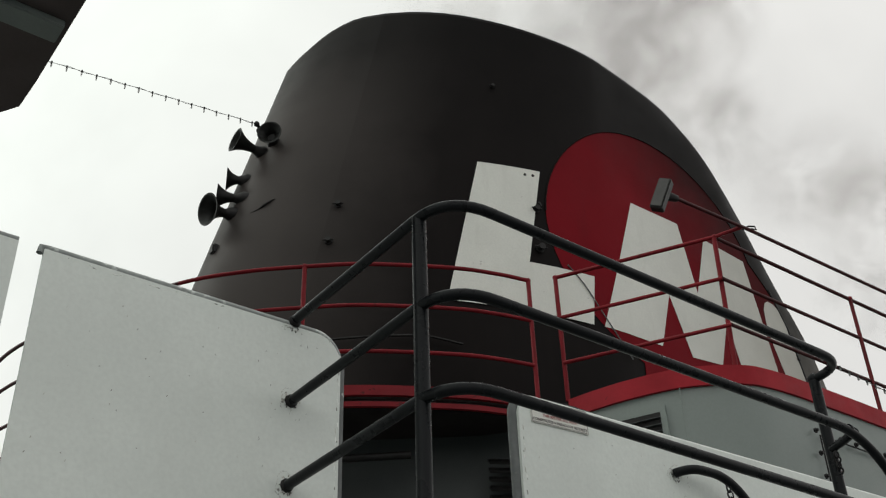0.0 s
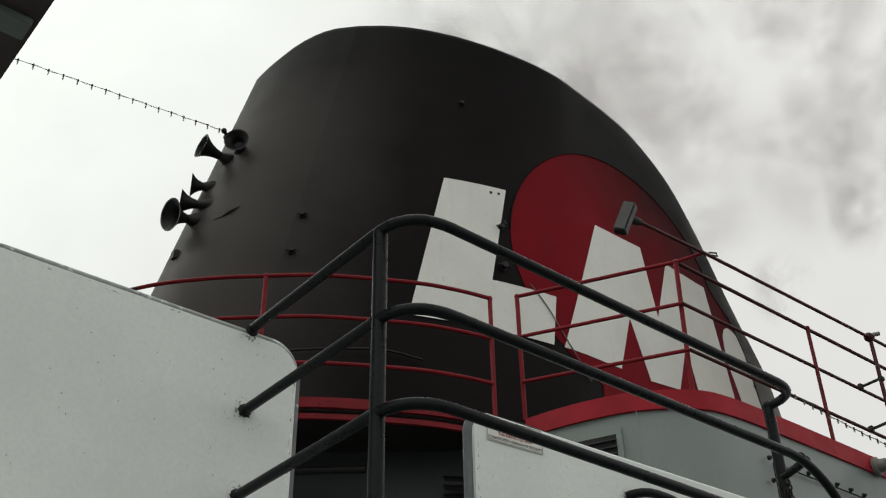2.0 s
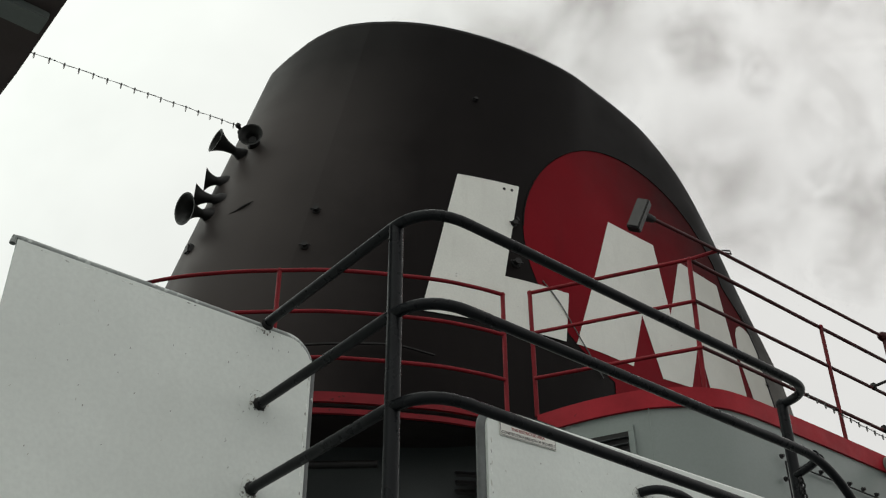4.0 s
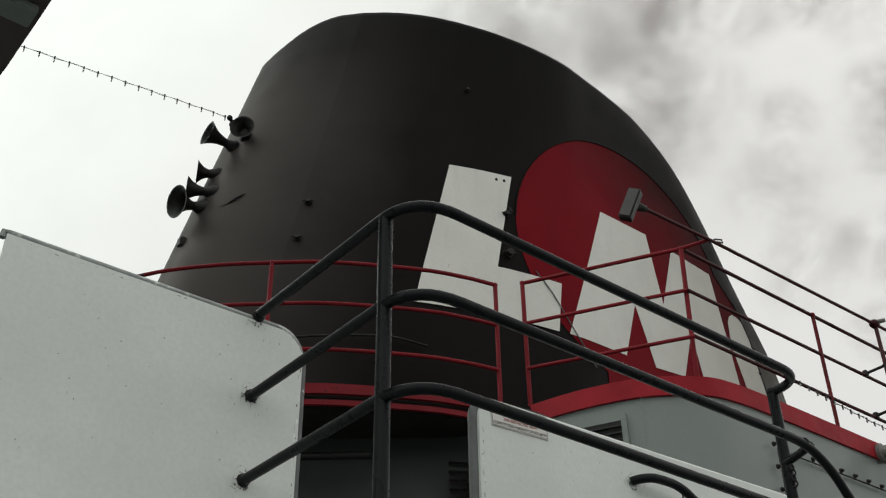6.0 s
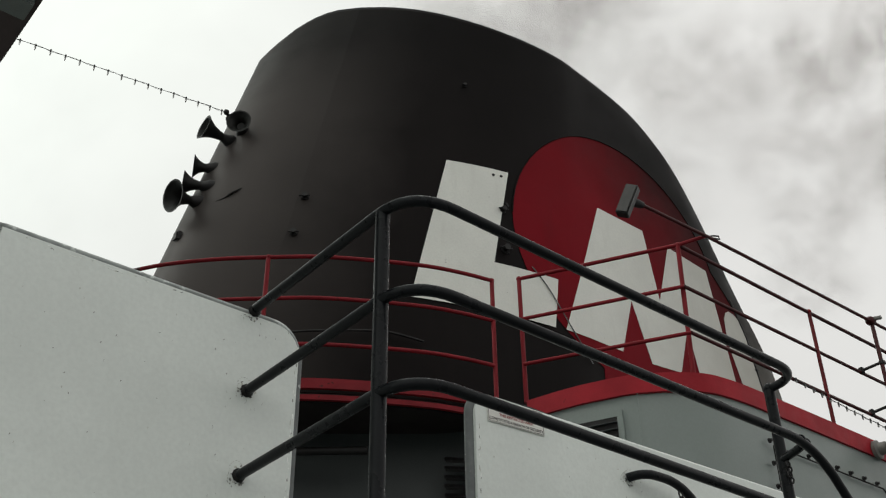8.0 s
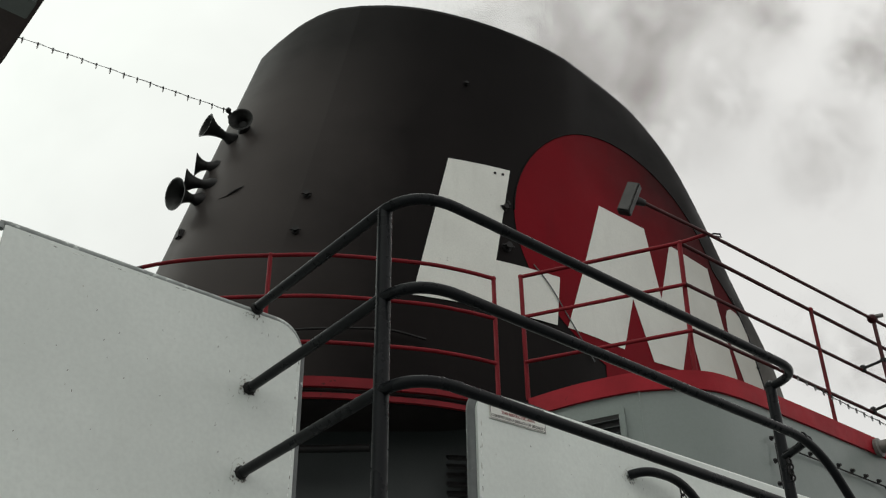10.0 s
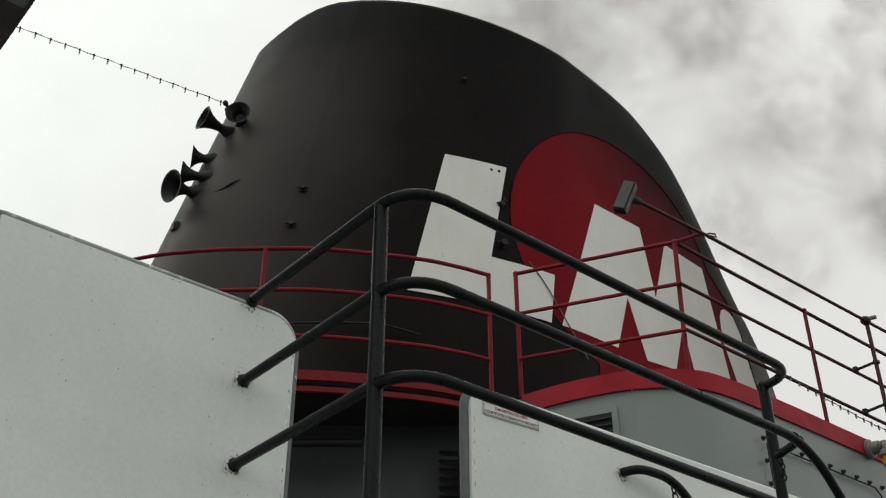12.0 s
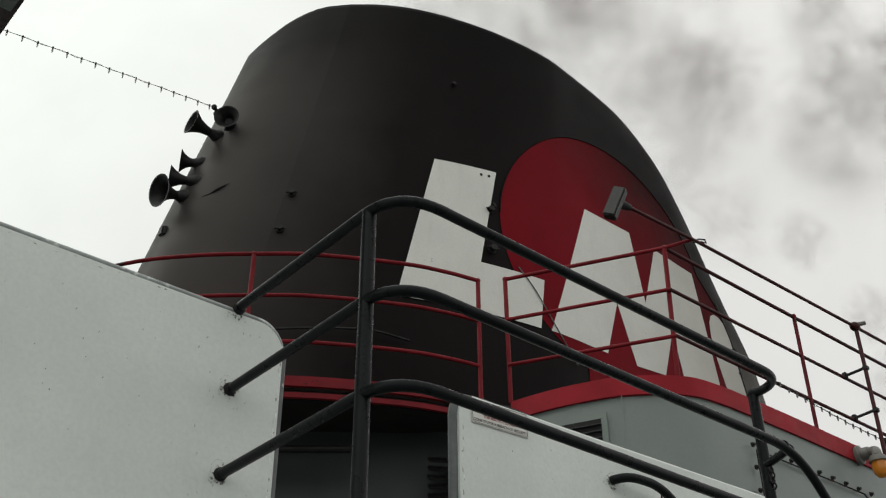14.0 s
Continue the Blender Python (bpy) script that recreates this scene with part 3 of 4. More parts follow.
def funnel():
    t = thing("funnel", (7, YC, DECKZ), "large black ship funnel with a red disc and white letter shapes", "funnel")
    bm = bmesh.new()
    cols = []
    angles = [0.48 * k / 9 for k in range(10)] + [KNUCKLE] + [0.69 + (math.pi / 2 - 0.69) * k / 18 for k in range(19)]
    for side in (1, -1):
        seq = [("a", x) for x in np.linspace(10.62, XC + 0.12, 40)] + [("f", w) for w in reversed(angles)]
        if side < 0:
            seq = list(reversed(seq))[1:]
        for kind, s in seq:
            def at(z, kind=kind, s=s, side=side):
                if kind == "a":
                    return Vector((s, YC - side * half_width(z), z))
                return Vector((XC - half_length(z) * math.cos(s) ** (2 / POWER), YC - side * half_width(z) * math.sin(s) ** (2 / POWER), z))
            z = 10.4
            for _ in range(80):
                z = rim_z(at(z).x)
            z = max(z, DECKZ + 0.02)
            col = []
            for k in range(21):
                p = at(DECKZ - 0.03 + (z - DECKZ + 0.03) * (1 - (1 - k / 20) ** 1.6))
                if kind == "a":
                    # the aft edge is rolled inwards
                    slope = (rim_z(p.x + 0.1) - rim_z(p.x - 0.1)) / 0.2
                    d = (rim_z(p.x) - p.z) / math.hypot(1, slope)
                    p.y += side * 0.055 * max(0.0, 1 - d / 0.33) ** 2 * min(1.0, (p.x - XC) / 2.4)
                col.append(bm.verts.new(p))
            cols.append(col)
    for A, B in zip(cols, cols[1:]):
        for k in range(20):
            bm.faces.new((A[k], B[k], B[k + 1], A[k + 1]))
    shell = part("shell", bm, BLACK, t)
    # plate knuckle between the nose and the side
    for e in shell.data.edges:
        a, b = (shell.data.vertices[v] for v in e.vertices)
        if a.index // 21 == b.index // 21 and a.index // 21 in KNUCKLES:
            e.use_edge_sharp = True
    s = shell.modifiers.new("plate", "SOLIDIFY")
    s.thickness, s.offset = 0.05, -1
    # red disc that runs out to the base aft
    cx, cz, r = 7.52, 7.70, 1.47
    disc = [(cx + r * math.cos(w), cz + r * math.sin(w)) for w in np.radians(np.arange(250, 12, -6))]
    disc += [(9.12, 7.9), (9.26, 7.72), (9.40, 7.42), (9.46, 7.14), (9.53, 6.86), (9.66, 6.3), (9.76, 5.9), (7.0, 5.9)]
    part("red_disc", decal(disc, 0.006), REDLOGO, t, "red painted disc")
    bead = [skin(x, z, 0.008) for x, z in disc[12:-2]]
    part("disc_bead", tube(bead, 0.008, 6), BLACK, t, "black weld line")
    L = [(5.42, 8.215), (6.03, 8.215), (5.83, 7.105), (6.51, 7.105), (6.44, 6.565), (5.05, 6.565)]
    part("white_shape", decal(L, 0.011), LOGOWHITE, t, "white painted angular letter shape")
    M = [(7.135, 8.20), (7.82, 8.20), (7.965, 7.39), (8.215, 8.15), (8.84, 8.09), (9.06, 6.82), (9.06, 6.6), (8.47, 6.62), (8.36, 7.2), (8.16, 6.62), (7.72, 6.58), (7.51, 7.22), (7.30, 6.58), (6.56, 6.575)]
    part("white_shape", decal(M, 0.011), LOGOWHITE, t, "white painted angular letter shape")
    S = [(9.14, 7.68), (9.08, 7.64), (9.04, 7.55), (9.035, 7.40), (9.05, 7.21), (9.19, 6.77), (9.26, 6.5), (9.60, 6.5), (9.515, 6.86), (9.445, 7.14), (9.385, 7.42), (9.30, 7.62), (9.22, 7.67)]
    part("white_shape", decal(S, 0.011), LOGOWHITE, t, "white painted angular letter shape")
    for x, z, k in ((4.24, 7.6, 0.6), (4.15, 7.16, 0.6), (5.95, 7.74, 0.6), (5.95, 7.28, 0.75), (5.64, 9.27, 0.4), (9.425, 7.33, 0.4), (9.475, 7.06, 0.35)):
        fitting(t, x, z, k)
    for x, z in ((5.87, 8.14), (5.95, 8.145), (6.0, 7.8), (5.99, 7.82)):
        part("hole", lathe([(0, 0.016), (0.006, 0.014)], skin(x, z, 0.1) - skin(x, z), skin(x, z, 0.012), 8), DARKIRON, t, "small dark bolt hole")
    part("lug", box((3.42, 7.96, 7.25), (3.50, 8.05, 7.36), 0.015), DARKIRON, t, "bolted dark lug")
    part("dent", tube([skin(3.66, 7.655, 0.002), skin(3.685, 7.664, 0.002), skin(3.71, 7.676, 0.003), skin(3.74, 7.70, 0.010), skin(3.77, 7.728, 0.010), skin(3.82, 7.775, 0.003)], 0.012, 6, None, [0.001, 0.003, 0.005, 0.012, 0.011, 0.002]), DARKIRON, t, "dark gouge in the plate")
    part("grab_bar", tube(spline([skin(3.9, 5.99, 0.07), skin(4.2, 6.055, 0.07), skin(4.55, 6.105, 0.07), skin(4.84, 6.13, 0.07), skin(5.14, 6.10, 0.05)]), 0.0105, 8), DARKIRON, t, "black bent grab bar")
    part("cable", tube(spline([skin(6.22, 7.16, 0.015), skin(6.38, 6.97, 0.02), skin(6.56, 6.70, 0.02), skin(6.85, 6.3, 0.02)]), 0.006, 6), EDGE, t, "grey cable down the funnel side")
    # cream paint between the hinge strip and the rolled edge, blacker upwards
    bm = bmesh.new()
    grid = []
    for z in np.linspace(5.4, 7.72, 24):
        xa = float(np.interp(z, [5.3, 6.3, 6.86, 7.14, 7.42, 7.72], [9.9, 9.66, 9.53, 9.46, 9.40, 9.26])) + 0.012
        xb = float(np.interp(-z, [-p.z for p in RIM_CURVE[40:]], [p.x for p in RIM_CURVE[40:]])) - 0.006
        row = []
        for k in range(7):
            x = xa + (xb - xa) * k / 6
            slope = (rim_z(x + 0.1) - rim_z(x - 0.1)) / 0.2
            d = (rim_z(x) - z) / math.hypot(1, slope)
            row.append(bm.verts.new((x, YC - half_width(z) - 0.006 + 0.055 * max(0.0, 1 - d / 0.33) ** 2, z)))
        grid.append(row)
    for A, B in zip(grid, grid[1:]):
        for k in range(6):
            bm.faces.new((A[k], A[k + 1], B[k + 1], B[k]))
    part("aft_edge_band", bm, AFTGREY, t, "dirty cream band, blacker upwards")
    part("aft_strip", tube([skin(9.20, 7.85, 0.006), skin(9.26, 7.72, 0.006), skin(9.40, 7.42, 0.006), skin(9.46, 7.14, 0.006), skin(9.53, 6.86, 0.006), skin(9.66, 6.3, 0.006)], 0.014, 8), DARKIRON, t, "dark hinge strip")


def horn(at, aim, size, bell_r):
    """An air horn: flared bell, throat, driver and bracket."""
    at, d = Vector(at), Vector(aim).normalized()
    t = thing("air_horn", at, "dark weathered air horn bolted to the funnel front", "horn", group="air horns on the funnel")
    n = 14
    prof = [(0.10 + size * (k / n), 0.04 + (bell_r - 0.04) * (0.26 * (k / n) + 0.74 * (k / n) ** 2.7)) for k in range(n + 1)]
    prof += [(0.10 + size + 0.006, bell_r + 0.006), (0.10 + size + 0.004, bell_r - 0.008)]
    prof += [(0.10 + size * (k / n) - 0.002, max(0.02, prof[k][1] - 0.008)) for k in range(n - 1, 3, -1)]
    part("bell", lathe(prof, d, at, 28), HORN, t)
    part("driver", lathe([(-0.08, 0.05), (-0.07, 0.072), (0.03, 0.075), (0.06, 0.06), (0.11, 0.042)], d, at, 16), DARKIRON, t)
    part("bracket", tube([at - d * 0.02, at + Vector((0.08, 0.04, -0.03)), at + Vector((0.24, 0.12, -0.05))], 0.05, 8), DARKIRON, t)


def horns():
    horn((3.91, 7.83, 8.66), (-0.66, -0.72, -0.12), 0.12, 0.118)
    horn((3.84, 7.92, 8.56), (-1, 0.0, 0.12), 0.22, 0.125)
    horn((3.745, 7.99, 8.22), (-0.91, 0.41, 0.0), 0.12, 0.115)
    horn((3.686, 7.92, 7.93), (-0.91, 0.41, 0.03), 0.17, 0.12)
    horn((3.60, 7.97, 7.74), (-0.97, -0.12, -0.22), 0.19, 0.155)


# ---------------------------------------------------------------- rails
def red_rails():
    t = thing("guard_rail", (3.9, 6.2, DECKZ), "red painted pipe guard rail curving round the funnel front", "railing")
    for name, z, r in (("top_rail", 6.3, 0.017), ("middle_rail", 5.925, 0.016), ("bottom_rail", 5.525, 0.016)):
        part(name, tube([(x, y, z) for x, y in plan(ARC)[18:]], r, 10), RAILRED, t)
        part(name, tube([(x, y, z) for x, y in plan(ARC)[:19]], r, 10), DARKRED, t, "dark red rail, backlit tone in its colour")
    for x, y in ((5.145, 5.597), (3.535, 6.41), (2.45, 7.93)):
        part("post", tube([(x, y, DECKZ), (x, y, 6.3)], 0.0185, 10), RAILRED, t)
        part("post_cap", ball((x, y, 6.3), 0.023), RAILRED, t)
    t = thing("guard_rail", (7.6, 4.3, DECKZ), "red painted pipe guard rail along the deckhouse roof edge", "railing")
    a, c, e = (5.30, 5.44), (5.935, 4.31), (14.4, 4.30)
    for name, z, r in (("top_rail", 6.3, 0.016), ("middle_rail", 5.925, 0.015), ("bottom_rail", 5.525, 0.015)):
        part(name, tube([(*a, z), (*c, z)], r, 10), RAILRED, t)
        part(name, tube([(*c, z), (*e, z)], r, 10), DARKRED, t, "dark red rail, backlit tone in its colour")
    for x, y, fx, fy in ((*a, 0.05, 0.045), (*c, 0.065, 0.085), (7.62, 4.30, 0, 0), (9.4, 4.30, 0, 0), (11.2, 4.30, 0, 0), (13, 4.30, 0, 0)):
        part("post", tube([(x + fx, y + fy, DECKZ - 0.003), (x, y, 6.3)], 0.0185 if x < 7 else 0.016, 10), RAILRED if x < 7 else DARKPOST, t)
        part("post_cap", ball((x, y, 6.3), 0.023), RAILRED, t)


def stair_railing():
    t = thing("stair_railing", (3, 2.5, 2.6), "black painted three-bar pipe railing round the stair landing", "railing")
    R = 0.0208
    x0, x1, yp, yr = 1.905, 4.165, 2.635, 2.458
    for name, z, drop in (("top_rail", 3.906, 0.026), ("bottom_rail", 3.182, 0.0)):
        part(name, tube(fillet([(x0, 3.52, z), (x0, yr, z), (x1, yr, z - drop), (x1, yp, z - drop)], 0.2, 9), R, 14), PIPE, t)
    part("middle_rail", tube(fillet([(x0, 3.52, 3.535), (x0, yr, 3.535), (4.16, yr, 3.535), (5.6, yr, 1.85), (5.6, yr, 0.0)], 0.2, 9), R, 14), PIPE, t, "black rail that bends down the stair")
    part("stub", tube([(4.105, yr, 3.536), (4.135, yr + 0.08, 3.53), (x1 - 0.005, yp, 3.522)], R * 0.92, 12), PIPE, t)
    for x, lean in ((x0 + 0.006, 0.0), (x1, 0.0)):
        part("post", tube([(x + lean, yp, 2.6), (x, yp, 3.90 if x < 3 else 3.88)], 0.027 if x < 3 else 0.0255, 14), PIPE, t)
        part("foot_plate", box((x + lean - 0.06, yp - 0.06, 2.6), (x + lean + 0.06, yp + 0.06, 2.612), 0.003), PIPE, t)
        part("weld", ball((x, yp, 3.9 if x < 3 else 3.88), 0.029), PIPE, t)
    for x, z in ((4.05, 3.535),):
        part("union", lathe([(0, 0.0212), (0.003, 0.0228), (0.012, 0.0228), (0.015, 0.0212)], (1, 0, 0), (x, yr, z), 14), PIPE, t, "raised weld ring")
    for z in (3.90, 3.535, 3.182):
        part("flange", lathe([(0, 0.029), (0.008, 0.027), (0.014, 0.0225)], (0, -1, 0), (x0, 3.519, z), 9), DARKIRON, t, "chipped welded pipe end")
    # handrail on the bulwark
    h = thing("wall_handrail", (4.2, 3.5, 3.66), "short black pipe handrail bending down on the white bulwark", "handrail")
    part("pipe", tube(fillet([(4.126, 3.515, 3.710), (4.15, 3.43, 3.717), (4.425, 3.42, 3.722), (4.72, 3.42, 3.435), (6.0, 3.42, 1.92)], 0.14, 8), 0.024, 14), PIPE, h)
    part("bracket", tube([(5.7, 3.42, 2.275), (5.7, 3.54, 2.215)], 0.012, 8), PIPE, h)


def link_chain(at, steps, name, label):
    t = thing(name, at, label, "chain")
    p = Vector(at)
    for k, d in enumerate(steps):
        d = Vector(d)
        ax = d.normalized()
        u = ax.cross(Vector((1, 0.3, 0.1)) if k % 2 else Vector((0.1, 1, 0.3))).normalized()
        c = p + d * 0.5
        ring = [c + ax * math.cos(a) * d.length * 0.62 + u * math.sin(a) * 0.013 for a in (2 * math.pi * i / 12 for i in range(13))]
        part("link", tube(ring, 0.0045, 6), DARKIRON, t)
        p = p + d


def chains():
    link_chain((4.41, 3.42, 3.685), [(0, 0, -0.045)] + [(0.012, 0, -0.032)] * 8, "safety_chain", "rusty iron chain hanging from the wall handrail")
    link_chain((4.145, 2.60, 3.50), [(0.003, 0.002, -0.024)] * 4, "safety_chain", "dark iron chain hanging beside the railing post")


def floodlight():
    t = thing("floodlight", (5.94, 4.15, 6.3), "grey box floodlight on a long dark pipe above the red rail", "floodlight")
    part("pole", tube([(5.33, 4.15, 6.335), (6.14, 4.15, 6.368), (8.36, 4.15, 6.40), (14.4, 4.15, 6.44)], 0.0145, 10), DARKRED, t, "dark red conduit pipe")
    turn = Matrix.Rotation(radians(30), 4, "Z") @ Matrix.Rotation(radians(25), 4, "X")
    def lamp_box(lo, hi, bevel):
        mid = Vector((5.185, 4.14, 6.29))
        bm = box(lo, hi, bevel)
        bmesh.ops.transform(bm, verts=bm.verts, matrix=Matrix.Translation(mid) @ turn)
        return bm

    part("housing", lamp_box((-0.035, -0.048, -0.125), (0.04, 0.048, 0.125), 0.006), LAMPGREY, t)
    part("lens", lamp_box((-0.043, -0.041, -0.116), (-0.036, 0.041, 0.116), 0.002), LENSGREY, t, "lens plate, paler as the lit face")
    part("rim", lamp_box((0.041, -0.03, -0.06), (0.06, 0.03, 0.06), 0.006), DARKIRON, t, "finned back cover")
    part("knuckle", tube([(5.20, 4.17, 6.30), (5.27, 4.15, 6.32), (5.36, 4.15, 6.335)], 0.032, 10, None, [0.03, 0.036, 0.026]), DARKIRON, t)
    part("bracket", tube([(5.935, 4.31, 6.30), (6.09, 4.16, 6.365)], 0.016, 8), RAILRED, t)
    part("clamp", tube([(6.10, 4.15, 6.34), (6.17, 4.15, 6.40), (6.23, 4.13, 6.41), (6.24, 4.13, 6.385), (6.18, 4.14, 6.375)], 0.007, 6), DARKIRON, t, "wire loop")
    p = thing("stay_pole", (8.39, 4.15, 5.25), "dark scaffold pole clamped outside the guard rail", "pole")
    part("tube", tube([(8.39, 4.17, 5.20), (8.37, 4.15, 6.40)], 0.0175, 10), DARKRED, p)
    part("knob", ball((8.36, 4.15, 6.40), 0.05, None, (1.15, 0.9, 0.85)), DARKRED, p, "dark red junction knob")
    part("stub", tube([(8.36, 4.12, 6.41), (8.405, 4.07, 6.42)], 0.019, 8), PALEGREY, p)
    for z in (5.94, 5.54):
        part("arm", tube([(8.27, 4.30, z), (8.38, 4.15, z + 0.06)], 0.013, 8), DARKIRON, p)
        part("clamp", box((8.25, 4.28, z - 0.03), (8.29, 4.32, z + 0.03), 0.006), DARKIRON, p)
        part("clamp", box((8.355, 4.13, z + 0.035), (8.405, 4.175, z + 0.075), 0.006), DARKIRON, p)


def bulkhead_lamp():
    t = thing("bulkhead_lamp", (8.3, 4.25, 5.18), "grey bulkhead lamp with an amber glass on the red coaming", "lamp")
    part("base", lathe([(0, 0.08), (0.03, 0.08), (0.04, 0.055), (0.10, 0.05)], (0.1, -1, 0), (8.10, 4.26, 5.14), 18), PALEGREY, t)
    part("elbow", tube(spline([(8.11, 4.17, 5.14), (8.10, 4.11, 5.135), (8.055, 4.07, 5.095), (8.03, 4.06, 5.05)]), 0.04, 12), PALEGREY, t)
    part("collar", lathe([(0, 0.055), (0.02, 0.072), (0.05, 0.075)], (0.05, 0, -1), (8.028, 4.06, 5.058), 18), PALEGREY, t)
    part("globe", lathe([(0, 0.058), (0.05, 0.064), (0.10, 0.052), (0.13, 0.028), (0.138, 0.005)], (0.05, 0, -1), (8.031, 4.06, 5.01), 18), AMBER, t, "amber glass globe")


def light_string(a, b, sag, count, label, bulb=0.03):
    a, b = Vector(a), Vector(b)
    t = thing("light_string", a, label, "light string")
    f = lambda s: a.lerp(b, s) - Vector((0, 0, sag * 4 * s * (1 - s)))
    part("wire", tube([f(k / 24) for k in range(25)], 0.0026, 5), WIRE, t)
    part("wire", tube([f(k / 24) + Vector((0, 0, 0.012 * math.sin(k * 2.1))) for k in range(25)], 0.0018, 5), WIRE, t)
    part("anchor", ball(b, 0.03, ball(b + Vector((0.05, 0.03, -0.04)), 0.034, tube([b, b + Vector((0.13, 0.06, -0.05))], 0.018, 8))), DARKIRON, t, "dark wire clamp")
    for k in range(count):
        p = f((k + 0.6) / count)
        lean = Vector((0.006 * math.sin(k * 3.7), 0.008 * math.cos(k * 2.3), -1)).normalized()
        s = part("socket", tube([p + Vector((0, 0, 0.012)), p + lean * bulb * 0.9], 0.008, 7), WIRE, t)
        q = p + lean * bulb * 0.85
        part("bulb", tube([q, q + lean * bulb * 0.6, q + lean * bulb * 1.5], 0.01, 7, None, [0.006, 0.009, 0.003]), BULB, s, "unlit cloudy bulb")


def strings():
    light_string((0.95, 7.43, 8.14), (3.68, 7.80, 8.795), 0.0, 20, "string of small unlit bulbs from the overhang to the horns", 0.024)
    light_string((6.75, 4.27, 5.55), (8.55, 4.22, 5.38), 0.035, 17, "string of small unlit bulbs tied along the red rail", 0.014)


def overhang():
    t = thing("bridge_overhang", (-1.5, 6.0, 7.4), "dark brown underside of an upper deck overhang with a grey beam", "overhang", kind="structure")
    part("soffit", slab([(-6, 3.6), (1.34, 3.6), (1.345, 6.8), (1.335, 7.14), (1.24, 7.29), (0.9, 7.42), (-6, 7.6)], 7.4, 8.3), OVERHANG, t, smooth=False)
    part("beam", box((-6, 6.04, 7.33), (1.30, 6.24, 7.398), 0.008), BEAM, t, "grey beam flange", smooth=False)
    part("beam", box((-6, 4.6, 7.33), (1.30, 4.8, 7.398), 0.008), BEAM, t, "grey beam flange", smooth=False)
    solo("bridge_house", box((-8, 4.2, 2.602), (-2.4, 12, 7.398)), WHITE, (-5, 8, 2.602), "white painted deckhouse that carries the overhang", "deckhouse", kind="structure", smooth=False)


def notice():
    t = thing("security_notice", (3.36, 3.515, 3.80), "small white security notice with dark lettering on the bulwark", "sign")
    w, h = 0.365, 0.125
    t.rotation_euler = (0, radians(-2.6), 0)
    cx, cz = 3.3585, 3.8335
    part("plate", box((cx - w / 2, 3.514, cz - h / 2), (cx + w / 2, 3.519, cz + h / 2), 0.001), SIGN, t)
    fr = bmesh.new()
    for lo, hi in (((-w / 2 + 0.004, -h / 2 + 0.004), (w / 2 - 0.004, -h / 2 + 0.006)), ((-w / 2 + 0.004, h / 2 - 0.006), (w / 2 - 0.004, h / 2 - 0.004)),
                   ((-w / 2 + 0.004, -h / 2 + 0.0065), (-w / 2 + 0.006, h / 2 - 0.0065)), ((w / 2 - 0.006, -h / 2 + 0.0065), (w / 2 - 0.004, h / 2 - 0.0065))):
        box((cx + lo[0], 3.5125, cz + lo[1]), (cx + hi[0], 3.5138, cz + hi[1]), 0, fr)
    part("border", fr, INK, t, smooth=False)
    for text, z, size, mat in (("RESTRICTED AREA", 0.036, 0.034, INK), ("UNAUTHORIZED PRESENCE WITHIN", 0.006, 0.0205, INK), ("THIS RESTRICTED AREA", -0.018, 0.0205, REDINK), ("CONSTITUTES A BREACH OF SECURITY", -0.044, 0.0195, INK)):
        cu = bpy.data.curves.new("text_line", "FONT")
        cu.body, cu.size, cu.align_x, cu.align_y, cu.extrude, cu.offset = text, size, "CENTER", "CENTER", 0.0004, 0.0005
        tmp = bpy.data.objects.new("text_line", cu)
        me = bpy.data.meshes.new_from_object(tmp)
        bpy.data.objects.remove(tmp)
        me.name = "text_line"
        me.materials.append(mat)
        ob = new("text_line", me)
        ob.parent = t
        ob.matrix_local = pose(cx - 3.36, 3.5132 - 3.515, cz + z - 3.80, 90, 0, 0)


# ---------------------------------------------------------------- smoke
PUFFS = []


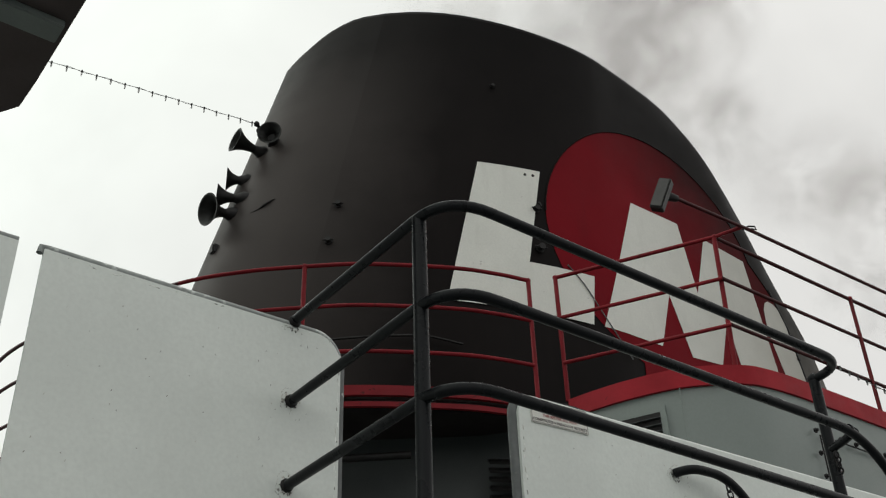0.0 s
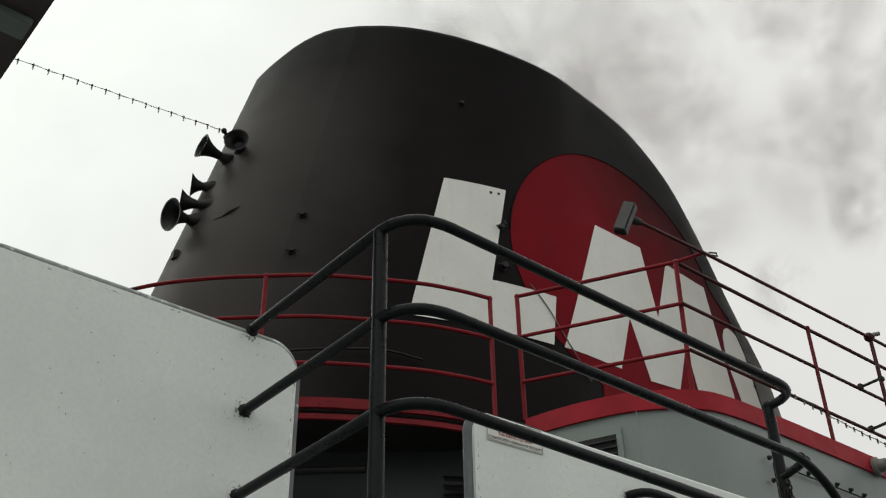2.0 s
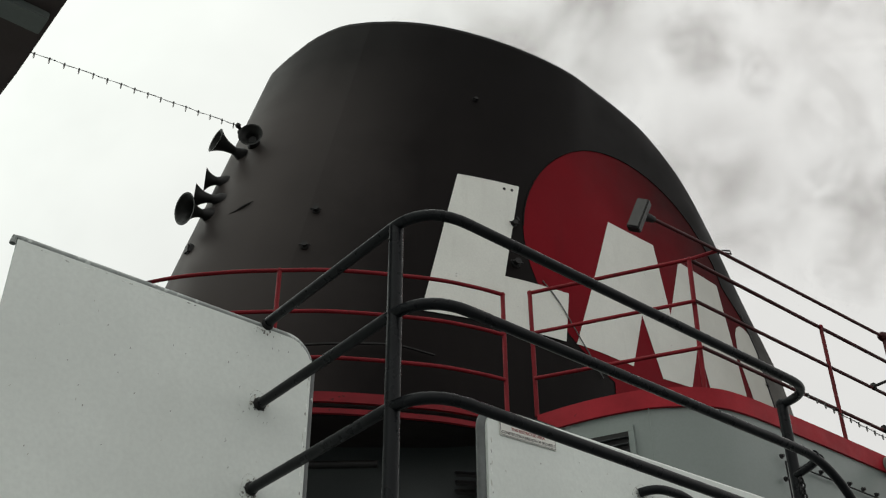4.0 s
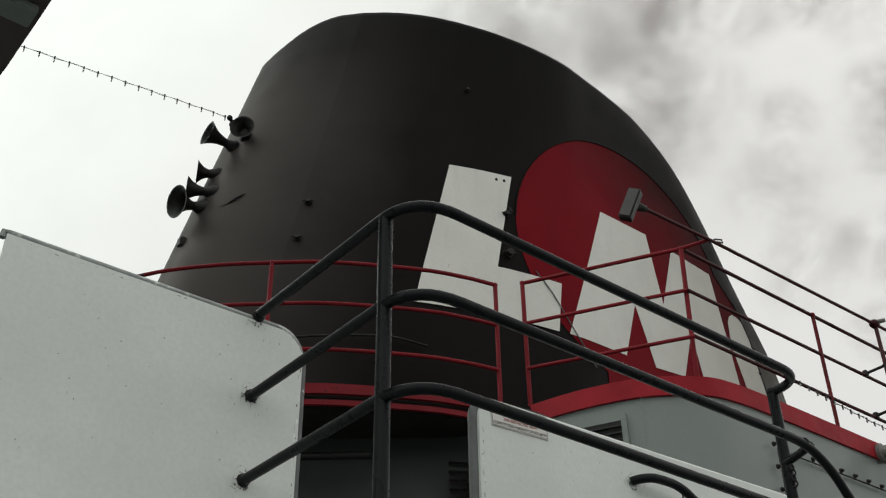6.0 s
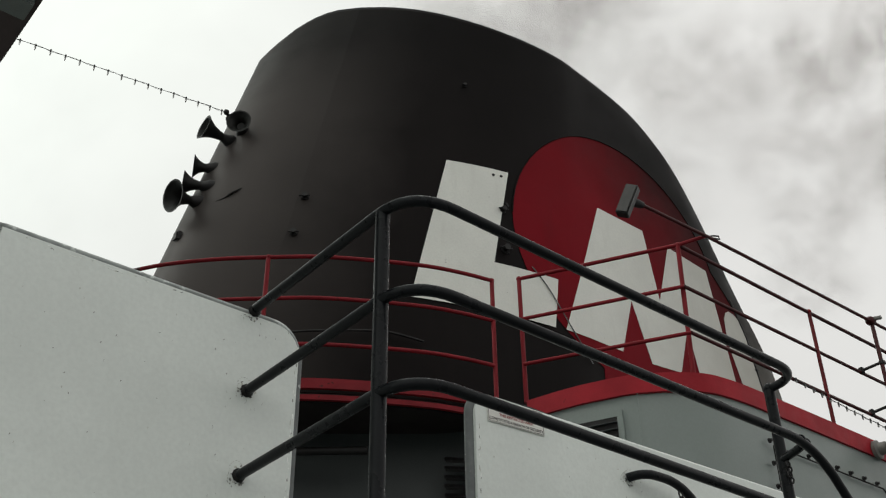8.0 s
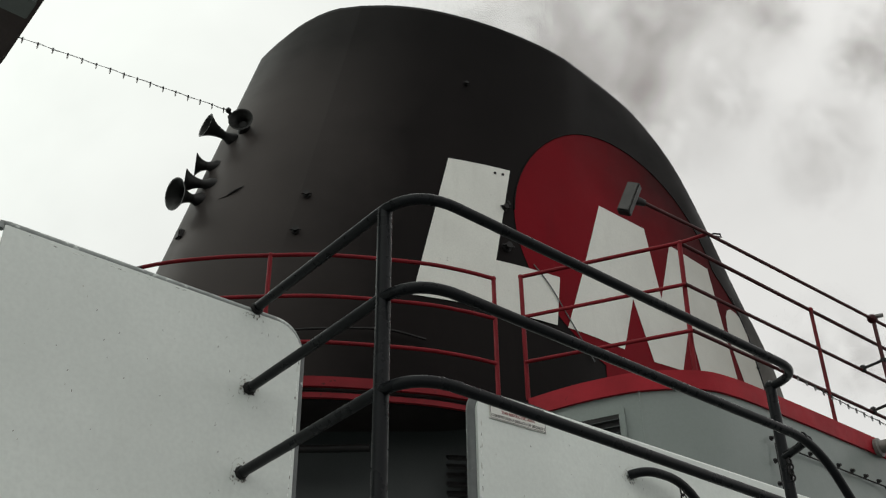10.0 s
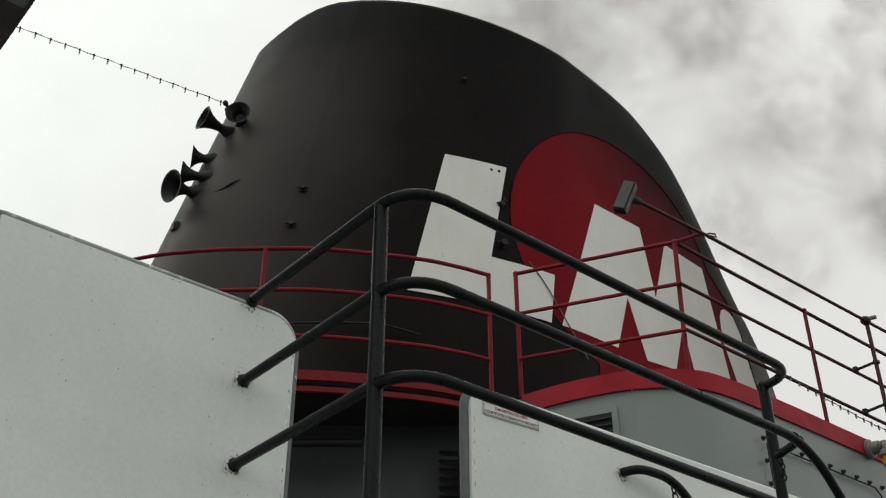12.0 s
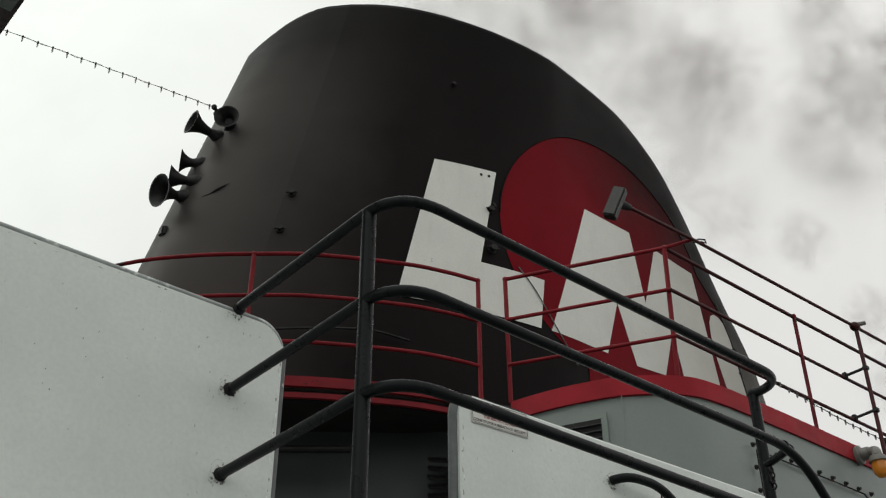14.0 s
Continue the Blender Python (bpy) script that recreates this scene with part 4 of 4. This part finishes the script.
def smoke():
    """Torn lens-shaped pieces of soot that leave the funnel and drift aft."""
    rng = random.Random(5)
    meshes = []
    for k in range(4):
        bm = bmesh.new()
        n, rings = 28, 9
        for sgn in (1, -1):
            grid = []
            for i in range(rings + 1):
                r = i / rings
                row = []
                for j in range(n):
                    a = 2 * math.pi * j / n
                    x, y = r * math.cos(a), r * math.sin(a)
                    bumpy = noise.noise(Vector((x * 1.7 + 9 * k, y * 1.7, sgn * 3.0))) * 0.12 * (1 - r)
                    row.append(bm.verts.new((x, y, sgn * (0.22 * (1 - r * r) + 0.004) + bumpy)))
                grid.append(row)
            for A, B in zip(grid, grid[1:]):
                for j in range(n):
                    bm.faces.new((A[j], A[(j + 1) % n], B[(j + 1) % n], B[j]))
        bmesh.ops.remove_doubles(bm, verts=bm.verts, dist=0.002)
        for f in bm.faces:
            f.smooth = True
        me = bpy.data.meshes.new("smoke_puff")
        bm.to_mesh(me), bm.free()
        me.materials.append(SMOKE)
        meshes.append(me)
    t = -2.8
    while t < 13.9:
        big = rng.random()
        r = 0.95 + 0.75 * big
        ob = new("smoke_puff", meshes[rng.randrange(4)])
        ob.scale = (r * 1.25, r, r)
        tagged(ob, "drifting brown-grey puff of funnel smoke", "smoke", group="smoke from the funnel", kind="stuff")
        PUFFS.append((ob, t, rng.uniform(6.0, 7.8), rng.uniform(0.12, 0.85), rng.uniform(-1.5, 1.5), rng.uniform(0, 360), rng.uniform(-0.18, 0.18), rng.uniform(-0.18, 0.18), rng.uniform(-9, 9)))
        t += rng.uniform(0.05, 0.12)


def puff_place(s, speed, rise, drift):
    """Where a piece is, s seconds after it leaves the mouth."""
    if s < 0:
        return 6.2, 8.1, 8.2
    lift = 1 - math.exp(-s / 0.36)
    return 6.0 + speed * (s - 0.345 * lift), 8.1 + drift * s, 8.2 + 3.4 * lift + rise * speed * s


def motions():
    for ob, t0, speed, rise, drift, turn, tx, ty, spin in PUFFS:
        times = sorted({0.0, 14.0} | {round(t0 + d, 2) for d in (0, 0.1, 0.25, 0.45, 0.7, 1.1, 2.5, 6) if 0 < t0 + d < 14})
        rows = []
        for t in times:
            s = t - t0
            x, y, z = puff_place(s, speed, rise, drift)
            m = Matrix.Translation((x, y, z)) @ Vector((0.6 + tx, 0.43 + ty, 0.67)).to_track_quat("Z", "Y").to_matrix().to_4x4() @ pose(0, 0, 0, 0, 0, turn + max(-60, min(60, spin * max(s, 0))))
            rows.append((t, m))
        walk(ob, rows)


setting()
bulwarks()
house()
funnel()
horns()
red_rails()
stair_railing()
chains()
floodlight()
bulkhead_lamp()
strings()
overhang()
notice()
smoke()
motions()
